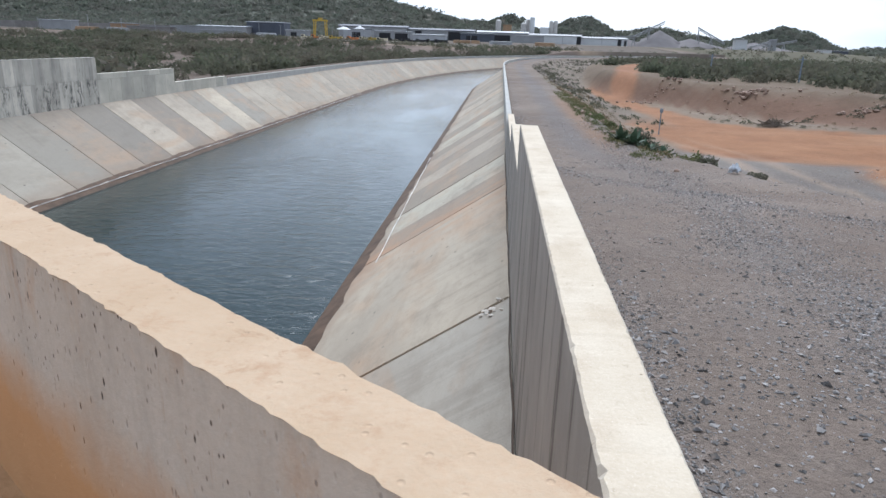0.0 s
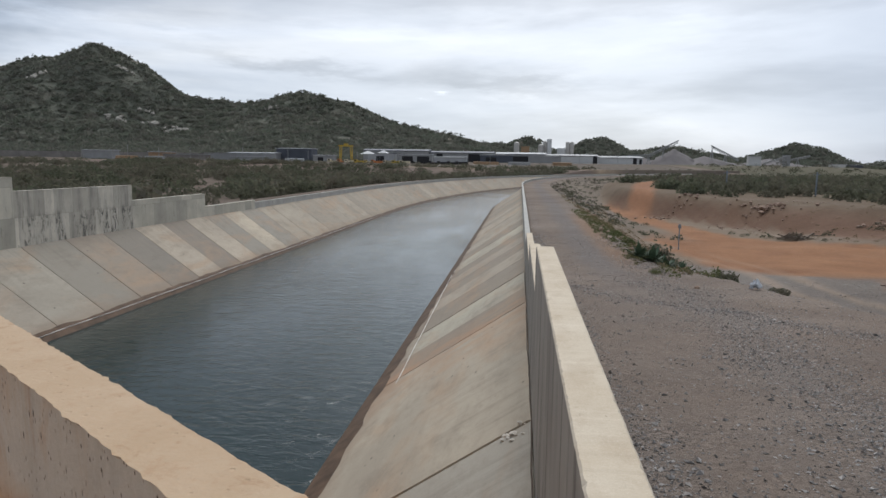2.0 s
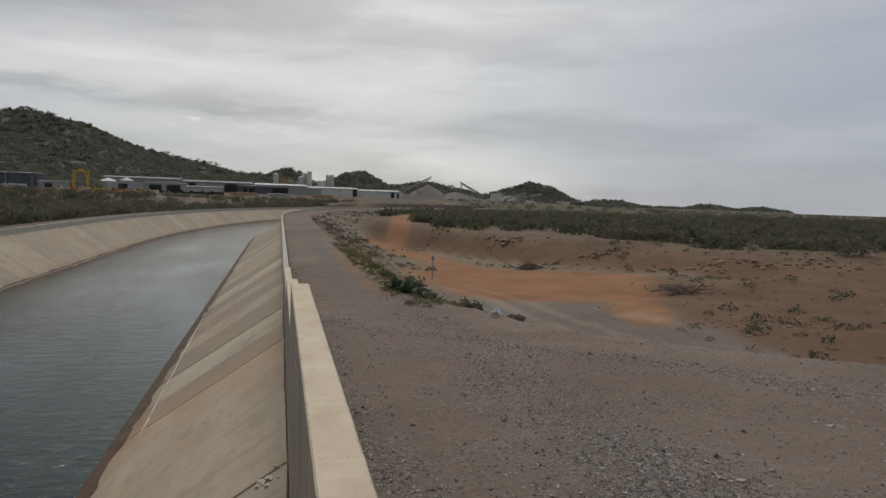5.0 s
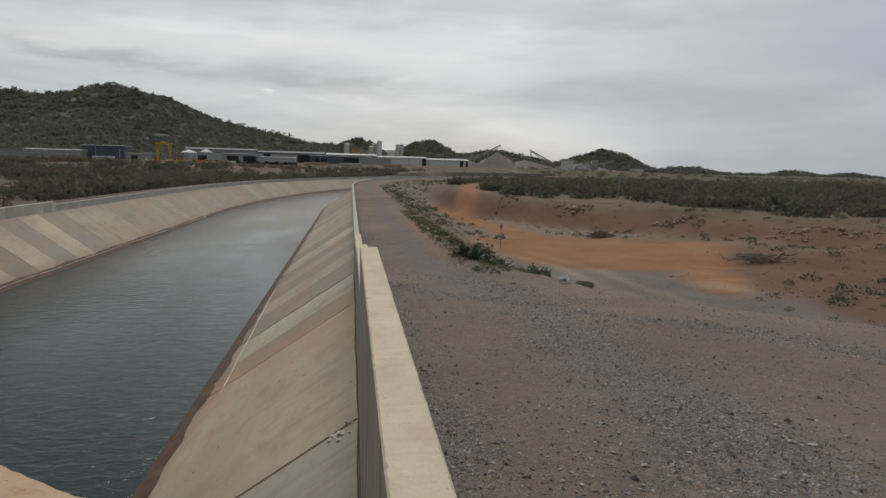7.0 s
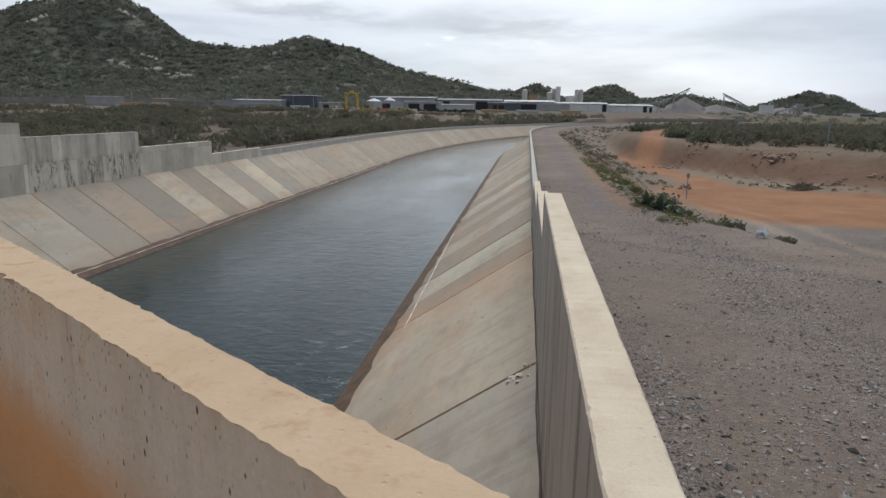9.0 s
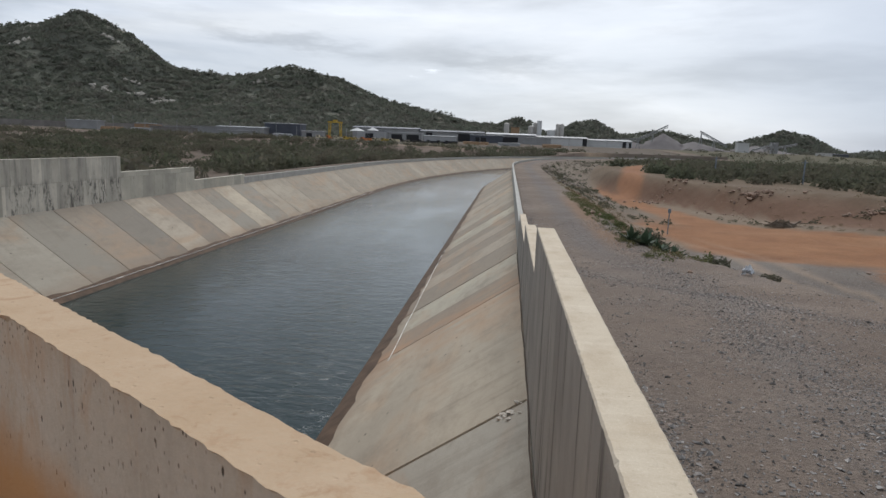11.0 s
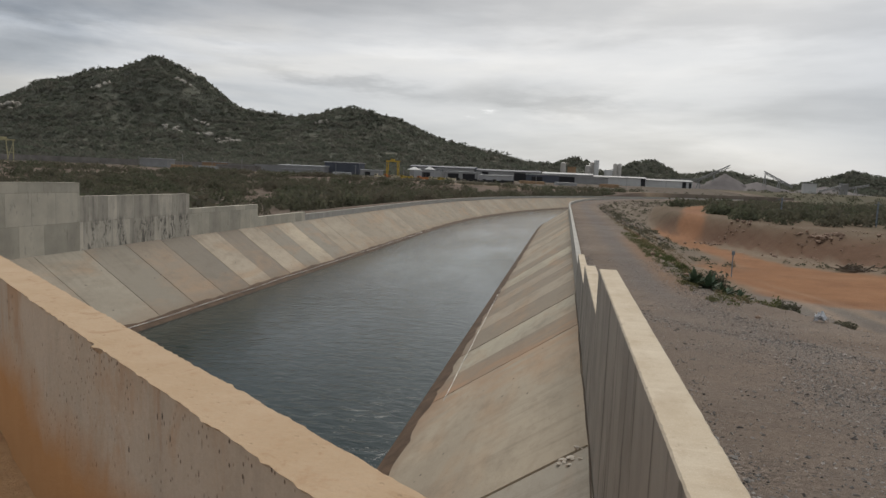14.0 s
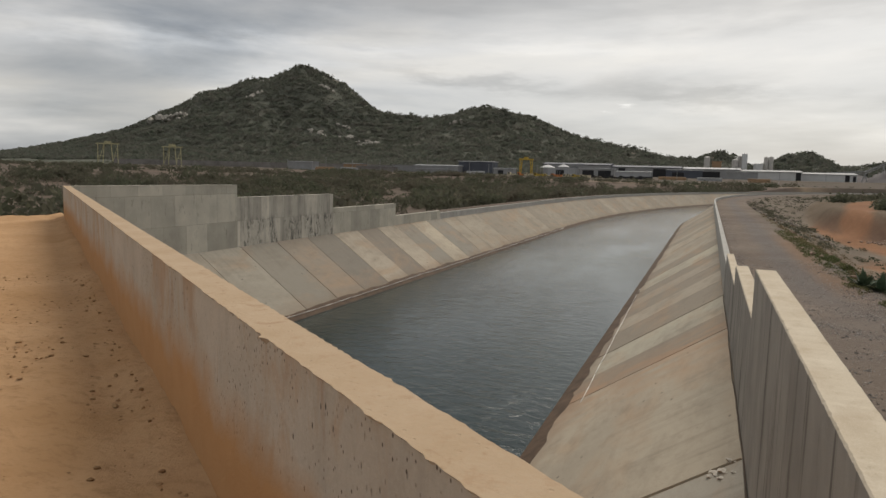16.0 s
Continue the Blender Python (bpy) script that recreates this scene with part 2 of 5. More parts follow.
def wall_concrete(name, base, streak, boards=0.0, streaks=0.7, patch=0.5):
    """Cast concrete with upright streaks, form-board patches and small pits."""
    k = Mat(name, 0.88, 0.22)
    c = k.mix(k.span(k.noise(0.9, 6, 0.6), 0.3, 0.7), tuple(v * 0.82 for v in base), tuple(v * 1.12 for v in base))
    c = k.mix(k.span(k.noise(2.4, 6, 0.65, (1, 1, 0.12)), 0.5, 0.75, 0, streaks), c, streak)
    if boards:
        mp = k.n.new("ShaderNodeMapping")
        mp.inputs["Rotation"].default_value = (radians(90), 0, radians(90))
        mp.inputs["Scale"].default_value = (1, 1, 1)
        sep = k.n.new("ShaderNodeCombineXYZ")
        k.l.new(k.axis(1), sep.inputs[0])
        k.l.new(k.axis(2), sep.inputs[1])
        br = k.n.new("ShaderNodeTexBrick")
        br.offset = 0.5
        br.inputs["Scale"].default_value = 1.0
        br.inputs["Brick Width"].default_value, br.inputs["Row Height"].default_value = boards, 1.22
        br.inputs["Mortar Size"].default_value, br.inputs["Mortar Smooth"].default_value, br.inputs["Bias"].default_value = 0.008, 0.3, 0.0
        br.inputs["Color1"].default_value, br.inputs["Color2"].default_value, br.inputs["Mortar"].default_value = (1.0 - 0.5 * patch, 1.0 - 0.5 * patch, 1.0 - 0.5 * patch, 1), (1.0 + 0.3 * patch, 1.0 + 0.29 * patch, 1.0 + 0.27 * patch, 1), (0.62, 0.62, 0.61, 1)
        k.l.new(sep.outputs[0], br.inputs["Vector"])
        c = k.mix(0.9, c, br.outputs[0], "MULTIPLY")
    c = k.mix(k.span(k.noise(6, 7, 0.7, (1, 1, 0.3)), 0.58, 0.72, 0, 0.6), c, (0.10, 0.095, 0.085))
    if 0 < boards < 1:
        low = k.math("MULTIPLY", k.span(k.axis(2), -1.05, -1.35), k.span(k.noise(2.2, 3, 0.6, (1, 1, 0.3)), 0.44, 0.56))
        c = k.mix(k.math("MULTIPLY", low, k.span(k.noise(5.0, 8, 0.75, (1, 1, 0.5), distort=0.8), 0.49, 0.55, 0, 0.85)), c, (0.075, 0.072, 0.066))
    c = k.mix(k.spots(9, 0.03, 0.07, (1, 1, 0.6)), c, (0.07, 0.06, 0.05))
    return k.done(c, k.noise(30, 6, 0.6, (1, 1, 0.4)), 0.3, 0.01)


def wall_stained(name):
    """The near wall: pale grey concrete with pits, ochre mud dried on its top and foot."""
    k = Mat(name, 0.92, 0.18)
    c = k.mix(k.span(k.noise(1.3, 7, 0.6), 0.3, 0.7), (0.43, 0.375, 0.305), (0.54, 0.485, 0.41))
    c = k.mix(k.span(k.noise(4.5, 7, 0.7, (1, 1, 0.35)), 0.50, 0.74, 0, 0.5), c, (0.31, 0.275, 0.23))
    c = k.mix(k.span(k.noise(1.9, 8, 0.66, (1, 1, 0.5), distort=0.6), 0.50, 0.64, 0, 0.6), c, (0.41, 0.25, 0.135))
    c = k.mix(k.span(k.noise(7.0, 6, 0.7, (1, 1, 0.12)), 0.60, 0.72, 0, 0.7), c, (0.33, 0.18, 0.09))
    c = k.mix(k.span(k.noise(40, 6, 0.7), 0.3, 0.75, 0, 0.25), c, (0.22, 0.19, 0.155))
    c = k.mix(k.math("MULTIPLY", k.spots(21, 0.09, 0.17, (1, 1, 0.5)), k.span(k.noise(3.0, 3), 0.46, 0.56)), c, (0.075, 0.06, 0.048))
    c = k.mix(k.math("MULTIPLY", k.spots(34, 0.12, 0.22, (1, 1, 0.7)), k.span(k.noise(1.7, 4), 0.47, 0.56)), c, (0.12, 0.095, 0.075))
    edge = k.math("ADD", k.axis(2), k.math("MULTIPLY", k.noise(1.6, 7, 0.62), 0.62))
    c = k.mix(k.span(edge, 0.0, 0.36, 1, 0), c, k.mix(k.noise(3.0, 6), (0.39, 0.205, 0.088), (0.49, 0.285, 0.135)))
    top = k.mix(k.span(k.noise(2.2, 7, 0.65), 0.3, 0.7), (0.41, 0.298, 0.19), (0.485, 0.372, 0.258))
    top = k.mix(k.span(k.noise(55, 5, 0.7), 0.3, 0.7, 0, 0.3), top, (0.43, 0.27, 0.15))
    top = k.mix(k.span(k.noise(11, 7, 0.7), 0.56, 0.72, 0, 0.6), top, (0.36, 0.22, 0.125))
    top = k.mix(k.spots(7, 0.03, 0.07, (1.6, 0.7, 1)), top, (0.22, 0.13, 0.08))
    top = k.mix(k.span(k.noise(5.0, 8, 0.72, distort=1.2), 0.60, 0.66, 0, 0.5), top, (0.33, 0.20, 0.11))
    c = k.mix(k.span(k.up(), 0.55, 0.8), c, top)
    h = k.math("SUBTRACT", k.noise(38, 7, 0.65), k.math("MULTIPLY", k.spots(21, 0.09, 0.17, (1, 1, 0.5)), 1.0))
    return k.done(c, h, 0.45, 0.008)


def wall_parapet_mat(name):
    """Grey cast face with dark upright streaks under a pale, sandy, cream-coloured top."""
    k = Mat(name, 0.9, 0.2)
    c = k.mix(k.span(k.noise(1.1, 6, 0.6), 0.3, 0.7), (0.235, 0.226, 0.206), (0.345, 0.331, 0.30))
    c = k.mix(k.span(k.noise(3.5, 7, 0.7, (1, 1, 0.05)), 0.54, 0.62, 0, 0.85), c, (0.085, 0.08, 0.073))
    c = k.mix(k.span(k.noise(1.2, 8, 0.7, (1, 1, 0.5), distort=0.5), 0.52, 0.66, 0, 0.6), c, (0.36, 0.345, 0.31))
    c = k.mix(k.span(k.noise(3.0, 6, 0.6, (1, 1, 0.07)), 0.60, 0.75, 0, 0.7), c, (0.29, 0.275, 0.25))
    top = k.mix(k.span(k.noise(1.6, 7, 0.6), 0.3, 0.72), (0.49, 0.405, 0.295), (0.61, 0.535, 0.42))
    top = k.mix(k.span(k.noise(60, 6, 0.7), 0.35, 0.8, 0, 0.35), top, (0.38, 0.30, 0.20))
    top = k.mix(k.span(k.noise(3.5, 8, 0.68, (1.0, 0.6, 1.0)), 0.50, 0.68, 0, 0.5), top, (0.37, 0.285, 0.195))
    top = k.mix(k.span(k.noise(14, 6, 0.7), 0.60, 0.70, 0, 0.5), top, (0.30, 0.235, 0.165))
    top = k.mix(k.span(k.noise(110, 4, 0.7), 0.56, 0.70, 0, 0.5), top, (0.66, 0.60, 0.50))
    top = k.mix(k.spots(5, 0.015, 0.04), top, (0.26, 0.2, 0.14))
    c = k.mix(k.span(k.up(), 0.5, 0.8), c, top)
    return k.done(c, k.noise(45, 7, 0.65), 0.4, 0.006)


def ground_mat():
    k = Mat("earth_and_gravel", 0.95, 0.12)
    t = k.n.new("ShaderNodeAttribute")
    t.attribute_name = "soil"
    c, w = t.outputs["Color"], t.outputs["Alpha"]
    c = k.mix(k.span(k.noise(0.13, 8, 0.65), 0.42, 0.62, 0, 0.45), c, k.mix(1.0, c, (0.68, 0.64, 0.62), "MULTIPLY"))
    c = k.mix(k.span(k.noise(0.35, 7, 0.6), 0.3, 0.7, 0, 0.6), c, k.mix(1.0, c, (0.68, 0.63, 0.59), "MULTIPLY"))
    c = k.mix(k.span(k.noise(2.3, 8, 0.7), 0.38, 0.66, 0, 0.55), c, k.mix(1.0, c, (1.25, 1.2, 1.15), "MULTIPLY"))
    c = k.mix(k.span(k.noise(9, 7, 0.75), 0.4, 0.7, 0, 0.4), c, k.mix(1.0, c, (0.6, 0.58, 0.57), "MULTIPLY"))
    # crushed stone: cells of two sizes, each with a shade of its own
    h = k.noise(30, 7, 0.7)
    for scale, amount in ((34.0, 0.85), (75.0, 0.7)):
        v = k.n.new("ShaderNodeTexVoronoi")
        v.inputs["Scale"].default_value = scale
        v.inputs["Randomness"].default_value = 1.0
        k.l.new(k.geo.outputs["Position"], v.inputs["Vector"])
        g = k.n.new("ShaderNodeSeparateColor")
        k.l.new(v.outputs["Color"], g.inputs[0])
        shade = k.n.new("ShaderNodeCombineColor")
        for i in range(3):
            k.l.new(k.span(g.outputs[0], 0, 1, 0.42, (1.75, 1.77, 1.80)[i]), shade.inputs[i])
        pick = k.math("MULTIPLY", k.math("MULTIPLY", w, amount), k.span(k.noise(1.1, 6, 0.65), 0.38, 0.62, 0.25, 1.0))
        c = k.mix(pick, c, k.mix(1.0, c, shade.outputs[0], "MULTIPLY"))
        h = k.math("SUBTRACT", h, k.math("MULTIPLY", v.outputs["Distance"], k.math("MULTIPLY", pick, 1.2)))
    return k.done(c, h, 0.75, 0.03)


def dirt_mat():
    k = Mat("ochre_dirt", 0.95, 0.1)
    c = k.mix(k.span(k.noise(0.8, 7, 0.6), 0.3, 0.7), (0.42, 0.245, 0.118), (0.53, 0.33, 0.18))
    c = k.mix(k.span(k.noise(7, 7, 0.7, (1, 2, 1)), 0.5, 0.7, 0, 0.5), c, (0.25, 0.135, 0.062))
    c = k.mix(k.span(k.noise(60, 5, 0.7), 0.6, 0.78, 0, 0.4), c, (0.52, 0.36, 0.22))
    return k.done(c, k.noise(16, 8, 0.7), 0.6, 0.05)


def water_mat():
    k = Mat("canal_water", 0.04, 0.42)
    k.b.inputs["IOR"].default_value = 1.333
    c = k.mix(k.span(k.noise(0.08, 4), 0.3, 0.7), (0.004, 0.016, 0.0165), (0.008, 0.024, 0.023))
    gust = k.span(k.noise(0.10, 4, 0.6, (1.0, 0.35, 1.0)), 0.35, 0.65, 0.2, 1.15)
    h1 = k.noise(2.1, 4, 0.55, (0.75, 1.5, 1.0), distort=0.9)
    h2 = k.noise(6.5, 3, 0.5, (0.8, 1.4, 1.0), distort=0.5)
    h = k.math("MULTIPLY", k.math("ADD", h1, k.math("MULTIPLY", h2, 0.16)), gust)
    return k.done(c, h, 1.0, 0.047)


def leaf_mat(name, dark, light, dry):
    """Leaves that let part of the light through."""
    k = Mat(name, 0.8, 0.15)
    c = k.mix(k.island(), dark, light)
    c = k.mix(k.span(k.noise(0.33, 3, 0.5), 0.36, 0.64, 0, 0.75), c, k.mix(1.0, c, (0.56, 0.60, 0.55), "MULTIPLY"))
    c = k.mix(k.span(k.noise(0.07, 5, 0.65), 0.38, 0.66, 0, 0.9), c, k.mix(k.island(), dry, tuple(v * 0.7 for v in dry)))
    m = k.done(c)
    t = k.n.new("ShaderNodeBsdfTranslucent")
    k.l.new(c, t.inputs["Color"])
    s = k.n.new("ShaderNodeMixShader")
    s.inputs[0].default_value = 0.5
    k.l.new(k.b.outputs[0], s.inputs[1])
    k.l.new(t.outputs[0], s.inputs[2])
    k.l.new(s.outputs[0], k.n["Material Output"].inputs["Surface"])
    return m


def stone_mat(name, a, b, c2):
    k = Mat(name, 0.9, 0.2)
    c = k.mix(k.island(), a, b)
    c = k.mix(k.span(k.noise(14, 4), 0.55, 0.7, 0, 0.5), c, c2)
    return k.done(c)


def hill_mat():
    k = Mat("hill_scrub_hazed", 0.95, 0.1)
    # scrub tones lightened so the base colour carries the haze over the hills
    c = k.mix(k.span(k.noise(0.02, 8, 0.65), 0.35, 0.65), (0.100, 0.104, 0.083), (0.126, 0.128, 0.100))
    c = k.mix(k.span(k.noise(0.11, 6, 0.7), 0.5, 0.7, 0, 0.5), c, (0.10, 0.104, 0.082))
    c = k.mix(k.span(k.noise(0.008, 6, 0.6), 0.55, 0.68, 0, 0.5), c, (0.18, 0.145, 0.115))
    return k.done(c, k.noise(0.15, 6), 0.8, 3.0)


M_PANEL = concrete_panel()
M_BED = plain("joint_filler_mud", (0.085, 0.066, 0.05), 0.95)
M_CAST = wall_concrete("cast_wall_grey", (0.50, 0.465, 0.385), (0.34, 0.325, 0.28), boards=1.22, streaks=0.3, patch=0.5)
M_CASTWORN = wall_concrete("cast_wall_weathered", (0.52, 0.48, 0.405), (0.15, 0.145, 0.13), boards=0.61, streaks=0.75, patch=0.75)
M_COPING = wall_concrete("coping_pale", (0.40, 0.385, 0.35), (0.30, 0.285, 0.26))
M_WHITE = plain("limewashed_concrete", (0.62, 0.60, 0.55), 0.85, 0.15)
M_NEAR = wall_stained("muddy_wall")
M_PARA = wall_parapet_mat("parapet_concrete")
M_GROUND = ground_mat()
M_DIRT = dirt_mat()
M_WATER = water_mat()
M_CRUMB = plain("broken_concrete", (0.50, 0.455, 0.39), 0.9)
M_MUD = plain("wet_mud", (0.090, 0.058, 0.037), 0.85, 0.45, 2.0)
M_SCRUB = leaf_mat("scrub_leaves", (0.084, 0.094, 0.062), (0.135, 0.143, 0.093), (0.165, 0.140, 0.108))
# paler and greyer than the leaves: distance haze put into their colour
M_TREE_HAZED = leaf_mat("hill_tree_leaves_hazed", (0.128, 0.143, 0.115), (0.182, 0.195, 0.150), (0.185, 0.172, 0.147))
M_GREEN = leaf_mat("roadside_leaves", (0.06, 0.09, 0.034), (0.145, 0.185, 0.075), (0.18, 0.15, 0.08))
M_DRY = leaf_mat("dry_grass", (0.13, 0.105, 0.06), (0.23, 0.185, 0.115), (0.24, 0.175, 0.11))
M_GRAVEL = stone_mat("gravel_stones", (0.088, 0.082, 0.076), (0.38, 0.355, 0.33), (0.25, 0.19, 0.15))
M_CLOD = stone_mat("dirt_clods", (0.22, 0.12, 0.055), (0.40, 0.25, 0.13), (0.15, 0.085, 0.045))
M_RUBBLE = stone_mat("rubble_stones", (0.19, 0.125, 0.09), (0.31, 0.22, 0.165), (0.42, 0.37, 0.32))
M_SLOPESTONE = stone_mat("slope_stones", (0.10, 0.085, 0.07), (0.27, 0.235, 0.195), (0.17, 0.13, 0.10))
M_HILL_HAZED = hill_mat()
M_ROCK = plain("hill_rock", (0.36, 0.335, 0.29), 0.95, 0.3, 0.2)
M_STEEL = plain("galvanised_sheet", (0.27, 0.27, 0.268), 0.55, 0.12, 0.2)
M_ROOF = plain("pale_roof_sheet", (0.36, 0.365, 0.37), 0.5, 0.1, 0.2)
M_DARKSHEET = plain("dark_blue_sheet", (0.075, 0.082, 0.10), 0.6, 0.2, 0.2)
M_FENCE = plain("rusted_fence_sheet", (0.20, 0.185, 0.17), 0.9, 0.25, 0.15)
# near-black of machines and tyres, also used as painted shade in door openings
M_BLACK = plain("black_paint_and_door_shade", (0.03, 0.03, 0.032), 0.9)
M_YELLOW = plain("yellow_crane_paint", (0.42, 0.29, 0.05), 0.6)
M_PALEYEL = plain("faded_yellow_paint", (0.36, 0.33, 0.19), 0.65)
M_SILO = plain("silo_paint", (0.42, 0.40, 0.37), 0.6, 0.12, 0.3)
M_TANK = plain("white_tank_paint", (0.50, 0.50, 0.49), 0.5, 0.06, 0.3)
M_BROWN = plain("rusty_brown_sheet", (0.30, 0.20, 0.12), 0.8)
M_ORANGE = plain("orange_machine_paint", (0.50, 0.17, 0.05), 0.6)
M_CREAM = plain("cream_machine_paint", (0.55, 0.48, 0.34), 0.6)
M_PILE = plain("crushed_stone", (0.155, 0.14, 0.135), 0.95, 0.15, 0.1)
M_WOOD = plain("grey_weathered_wood", (0.16, 0.13, 0.10), 0.9)
M_POST = plain("blue_grey_post_paint", (0.16, 0.19, 0.22), 0.7)
M_ROPE = plain("white_rope", (0.72, 0.70, 0.66), 0.8, 0.1)
M_RAG = plain("white_plastic_sheet", (0.55, 0.56, 0.58), 0.5, 0.35, 8.0)
M_AGAVE = plain("agave_leaf", (0.075, 0.11, 0.065), 0.55, 0.4, 5.0)

# ---- mesh helpers ----


def mesh_of(name, verts, faces, mat, smooth=False):
    me = bpy.data.meshes.new(name)
    me.from_pydata([tuple(v) for v in np.asarray(verts, float).tolist()], [], [tuple(f) for f in (faces.tolist() if isinstance(faces, np.ndarray) else faces)])
    me.materials.append(mat)
    if smooth:
        me.polygons.foreach_set("use_smooth", [True] * len(me.polygons))
    me.update()
    return me


def part(name, me, parent, label=""):
    ob = new(name, me)
    ob.parent = parent
    return tagged(ob, label) if label else ob


def box_data(x0, y0, z0, x1, y1, z1):
    v = [(x0, y0, z0), (x1, y0, z0), (x1, y1, z0), (x0, y1, z0), (x0, y0, z1), (x1, y0, z1), (x1, y1, z1), (x0, y1, z1)]
    f = [(0, 3, 2, 1), (4, 5, 6, 7), (0, 1, 5, 4), (1, 2, 6, 5), (2, 3, 7, 6), (3, 0, 4, 7)]
    return v, f


def boxes_mesh(name, boxes, mat):
    vs, fs = [], []
    for b in boxes:
        v, f = box_data(*b)
        fs += [tuple(i + len(vs) for i in q) for q in f]
        vs += v
    return mesh_of(name, vs, fs, mat)


def bar_data(a, b, w):
    """A square bar from a to b, w thick."""
    a, b = Vector(a), Vector(b)
    d = (b - a).normalized()
    s = d.cross(Vector((0, 0, 1)) if abs(d.z) < 0.9 else Vector((1, 0, 0))).normalized() * w / 2
    u = d.cross(s).normalized() * w / 2
    v = [a - s - u, a + s - u, a + s + u, a - s + u, b - s - u, b + s - u, b + s + u, b - s + u]
    return [tuple(p) for p in v], [(0, 3, 2, 1), (4, 5, 6, 7), (0, 1, 5, 4), (1, 2, 6, 5), (2, 3, 7, 6), (3, 0, 4, 7)]


def bars_mesh(name, bars, mat):
    vs, fs = [], []
    for a, b, w in bars:
        v, f = bar_data(a, b, w)
        fs += [tuple(i + len(vs) for i in q) for q in f]
        vs += v
    return mesh_of(name, vs, fs, mat)


def tube_data(a, b, r0, r1, n=12):
    a, b = Vector(a), Vector(b)
    d = (b - a).normalized()
    s = d.cross(Vector((0, 0, 1)) if abs(d.z) < 0.9 else Vector((1, 0, 0))).normalized()
    u = d.cross(s)
    vs = []
    for c, rr in ((a, r0), (b, r1)):
        vs += [tuple(c + (s * math.cos(2 * math.pi * i / n) + u * math.sin(2 * math.pi * i / n)) * rr) for i in range(n)]
    fs = [(i, (i + 1) % n, n + (i + 1) % n, n + i) for i in range(n)] + [tuple(range(n - 1, -1, -1)), tuple(range(n, 2 * n))]
    return vs, fs


def empty(name, at=(0, 0, 0)):
    ob = new(name)
    ob.location = at
    return ob


ICO_V = None


def ico():
    global ICO_V
    if ICO_V is None:
        bm = bmesh.new()
        bmesh.ops.create_icosphere(bm, subdivisions=1, radius=1.0)
        ICO_V = (np.array([v.co[:] for v in bm.verts]), np.array([[v.index for v in f.verts] for f in bm.faces]))
        bm.free()
    return ICO_V


def stones_mesh(name, centres, sizes, mat, rng, flat=0.6):
    """Many uneven stones in one mesh."""
    bv, bf = ico()
    n, m = len(centres), len(bv)
    jit = 1 + 0.28 * rng.standard_normal((n, m, 1)).clip(-1.6, 1.6)
    sc = sizes[:, None, None] * np.stack([rng.uniform(0.7, 1.3, n), rng.uniform(0.7, 1.3, n), flat * rng.uniform(0.7, 1.2, n)], -1)[:, None, :]
    p = bv[None] * jit * sc
    a = rng.uniform(0, 2 * math.pi, n)
    ca, sa = np.cos(a)[:, None], np.sin(a)[:, None]
    p = np.stack([p[..., 0] * ca - p[..., 1] * sa, p[..., 0] * sa + p[..., 1] * ca, p[..., 2]], -1) + centres[:, None, :]
    f = bf[None] + (np.arange(n) * m)[:, None, None]
    return mesh_of(name, p.reshape(-1, 3), f.reshape(-1, 3), mat)


def leaves_data(centres, radii, count, leaf, rng, low=0.0):
    """Leaf clumps: small tilted quads spread through lumpy crowns. radii: (n, 3); leaf: size (n,)."""
    n = len(centres)
    d = rng.standard_normal((n, count, 3))
    d /= np.linalg.norm(d, axis=-1, keepdims=True)
    d[..., 2] = np.abs(d[..., 2]) * (1 - low) + low * d[..., 2]
    rad = rng.uniform(0.35, 1.0, (n, count, 1)) ** 0.5
    lump = 1 + 0.28 * np.sin(3 * np.arctan2(d[..., 1:2], d[..., 0:1]) + rng.uniform(0, 6.3, (n, 1, 1))) * rng.uniform(0.3, 1, (n, 1, 1))
    c = centres[:, None, :] + d * rad * lump * radii[:, None, :]
    a = rng.standard_normal((n, count, 3))
    a /= np.linalg.norm(a, axis=-1, keepdims=True)
    b = np.cross(a, rng.standard_normal((n, count, 3)))
    b /= np.linalg.norm(b, axis=-1, keepdims=True)
    s = (leaf[:, None] * rng.uniform(0.6, 1.4, (n, count)))[..., None]
    a, b = a * s, b * s * 0.6
    q = np.stack([c - a, c - b * 0.9, c + a, c + b], 2)
    return q.reshape(-1, 3), np.arange(n * count * 4).reshape(-1, 4)


# ---- plan: the canal runs along +y, then bends to the right ----
SLOPE = {"R": 1.5, "L": 1.4}
LEFT_X, Z_LIN = -20.05, -2.38
WATER_Z = -5.06
R_START, R_RAD = 92.0, 260.0
L_START, L_RAD = 80.0, 340.0
U_END = 300.0
F_N = Vector((0.604, 0.797, 0))
F_D = Vector((-0.797, 0.604, 0))


def bank(u, side):
    """The bank's place and heading at the distance u along it. side: 'R' or 'L'."""
    x0, s, rad = (0.0, R_START, R_RAD) if side == "R" else (LEFT_X, L_START, L_RAD)
    if u <= s:
        return x0, u, 0.0
    a = (u - s) / rad
    return x0 + rad * (1 - math.cos(a)), s + rad * math.sin(a), -a


def shift_at(y, start, rad):
    d = np.clip(y - start, 0, rad * 0.78)
    return rad - np.sqrt(rad * rad - d * d)


def smooth(x, a, b):
    t = np.clip((x - a) / (b - a), 0, 1)
    return t * t * (3 - 2 * t)


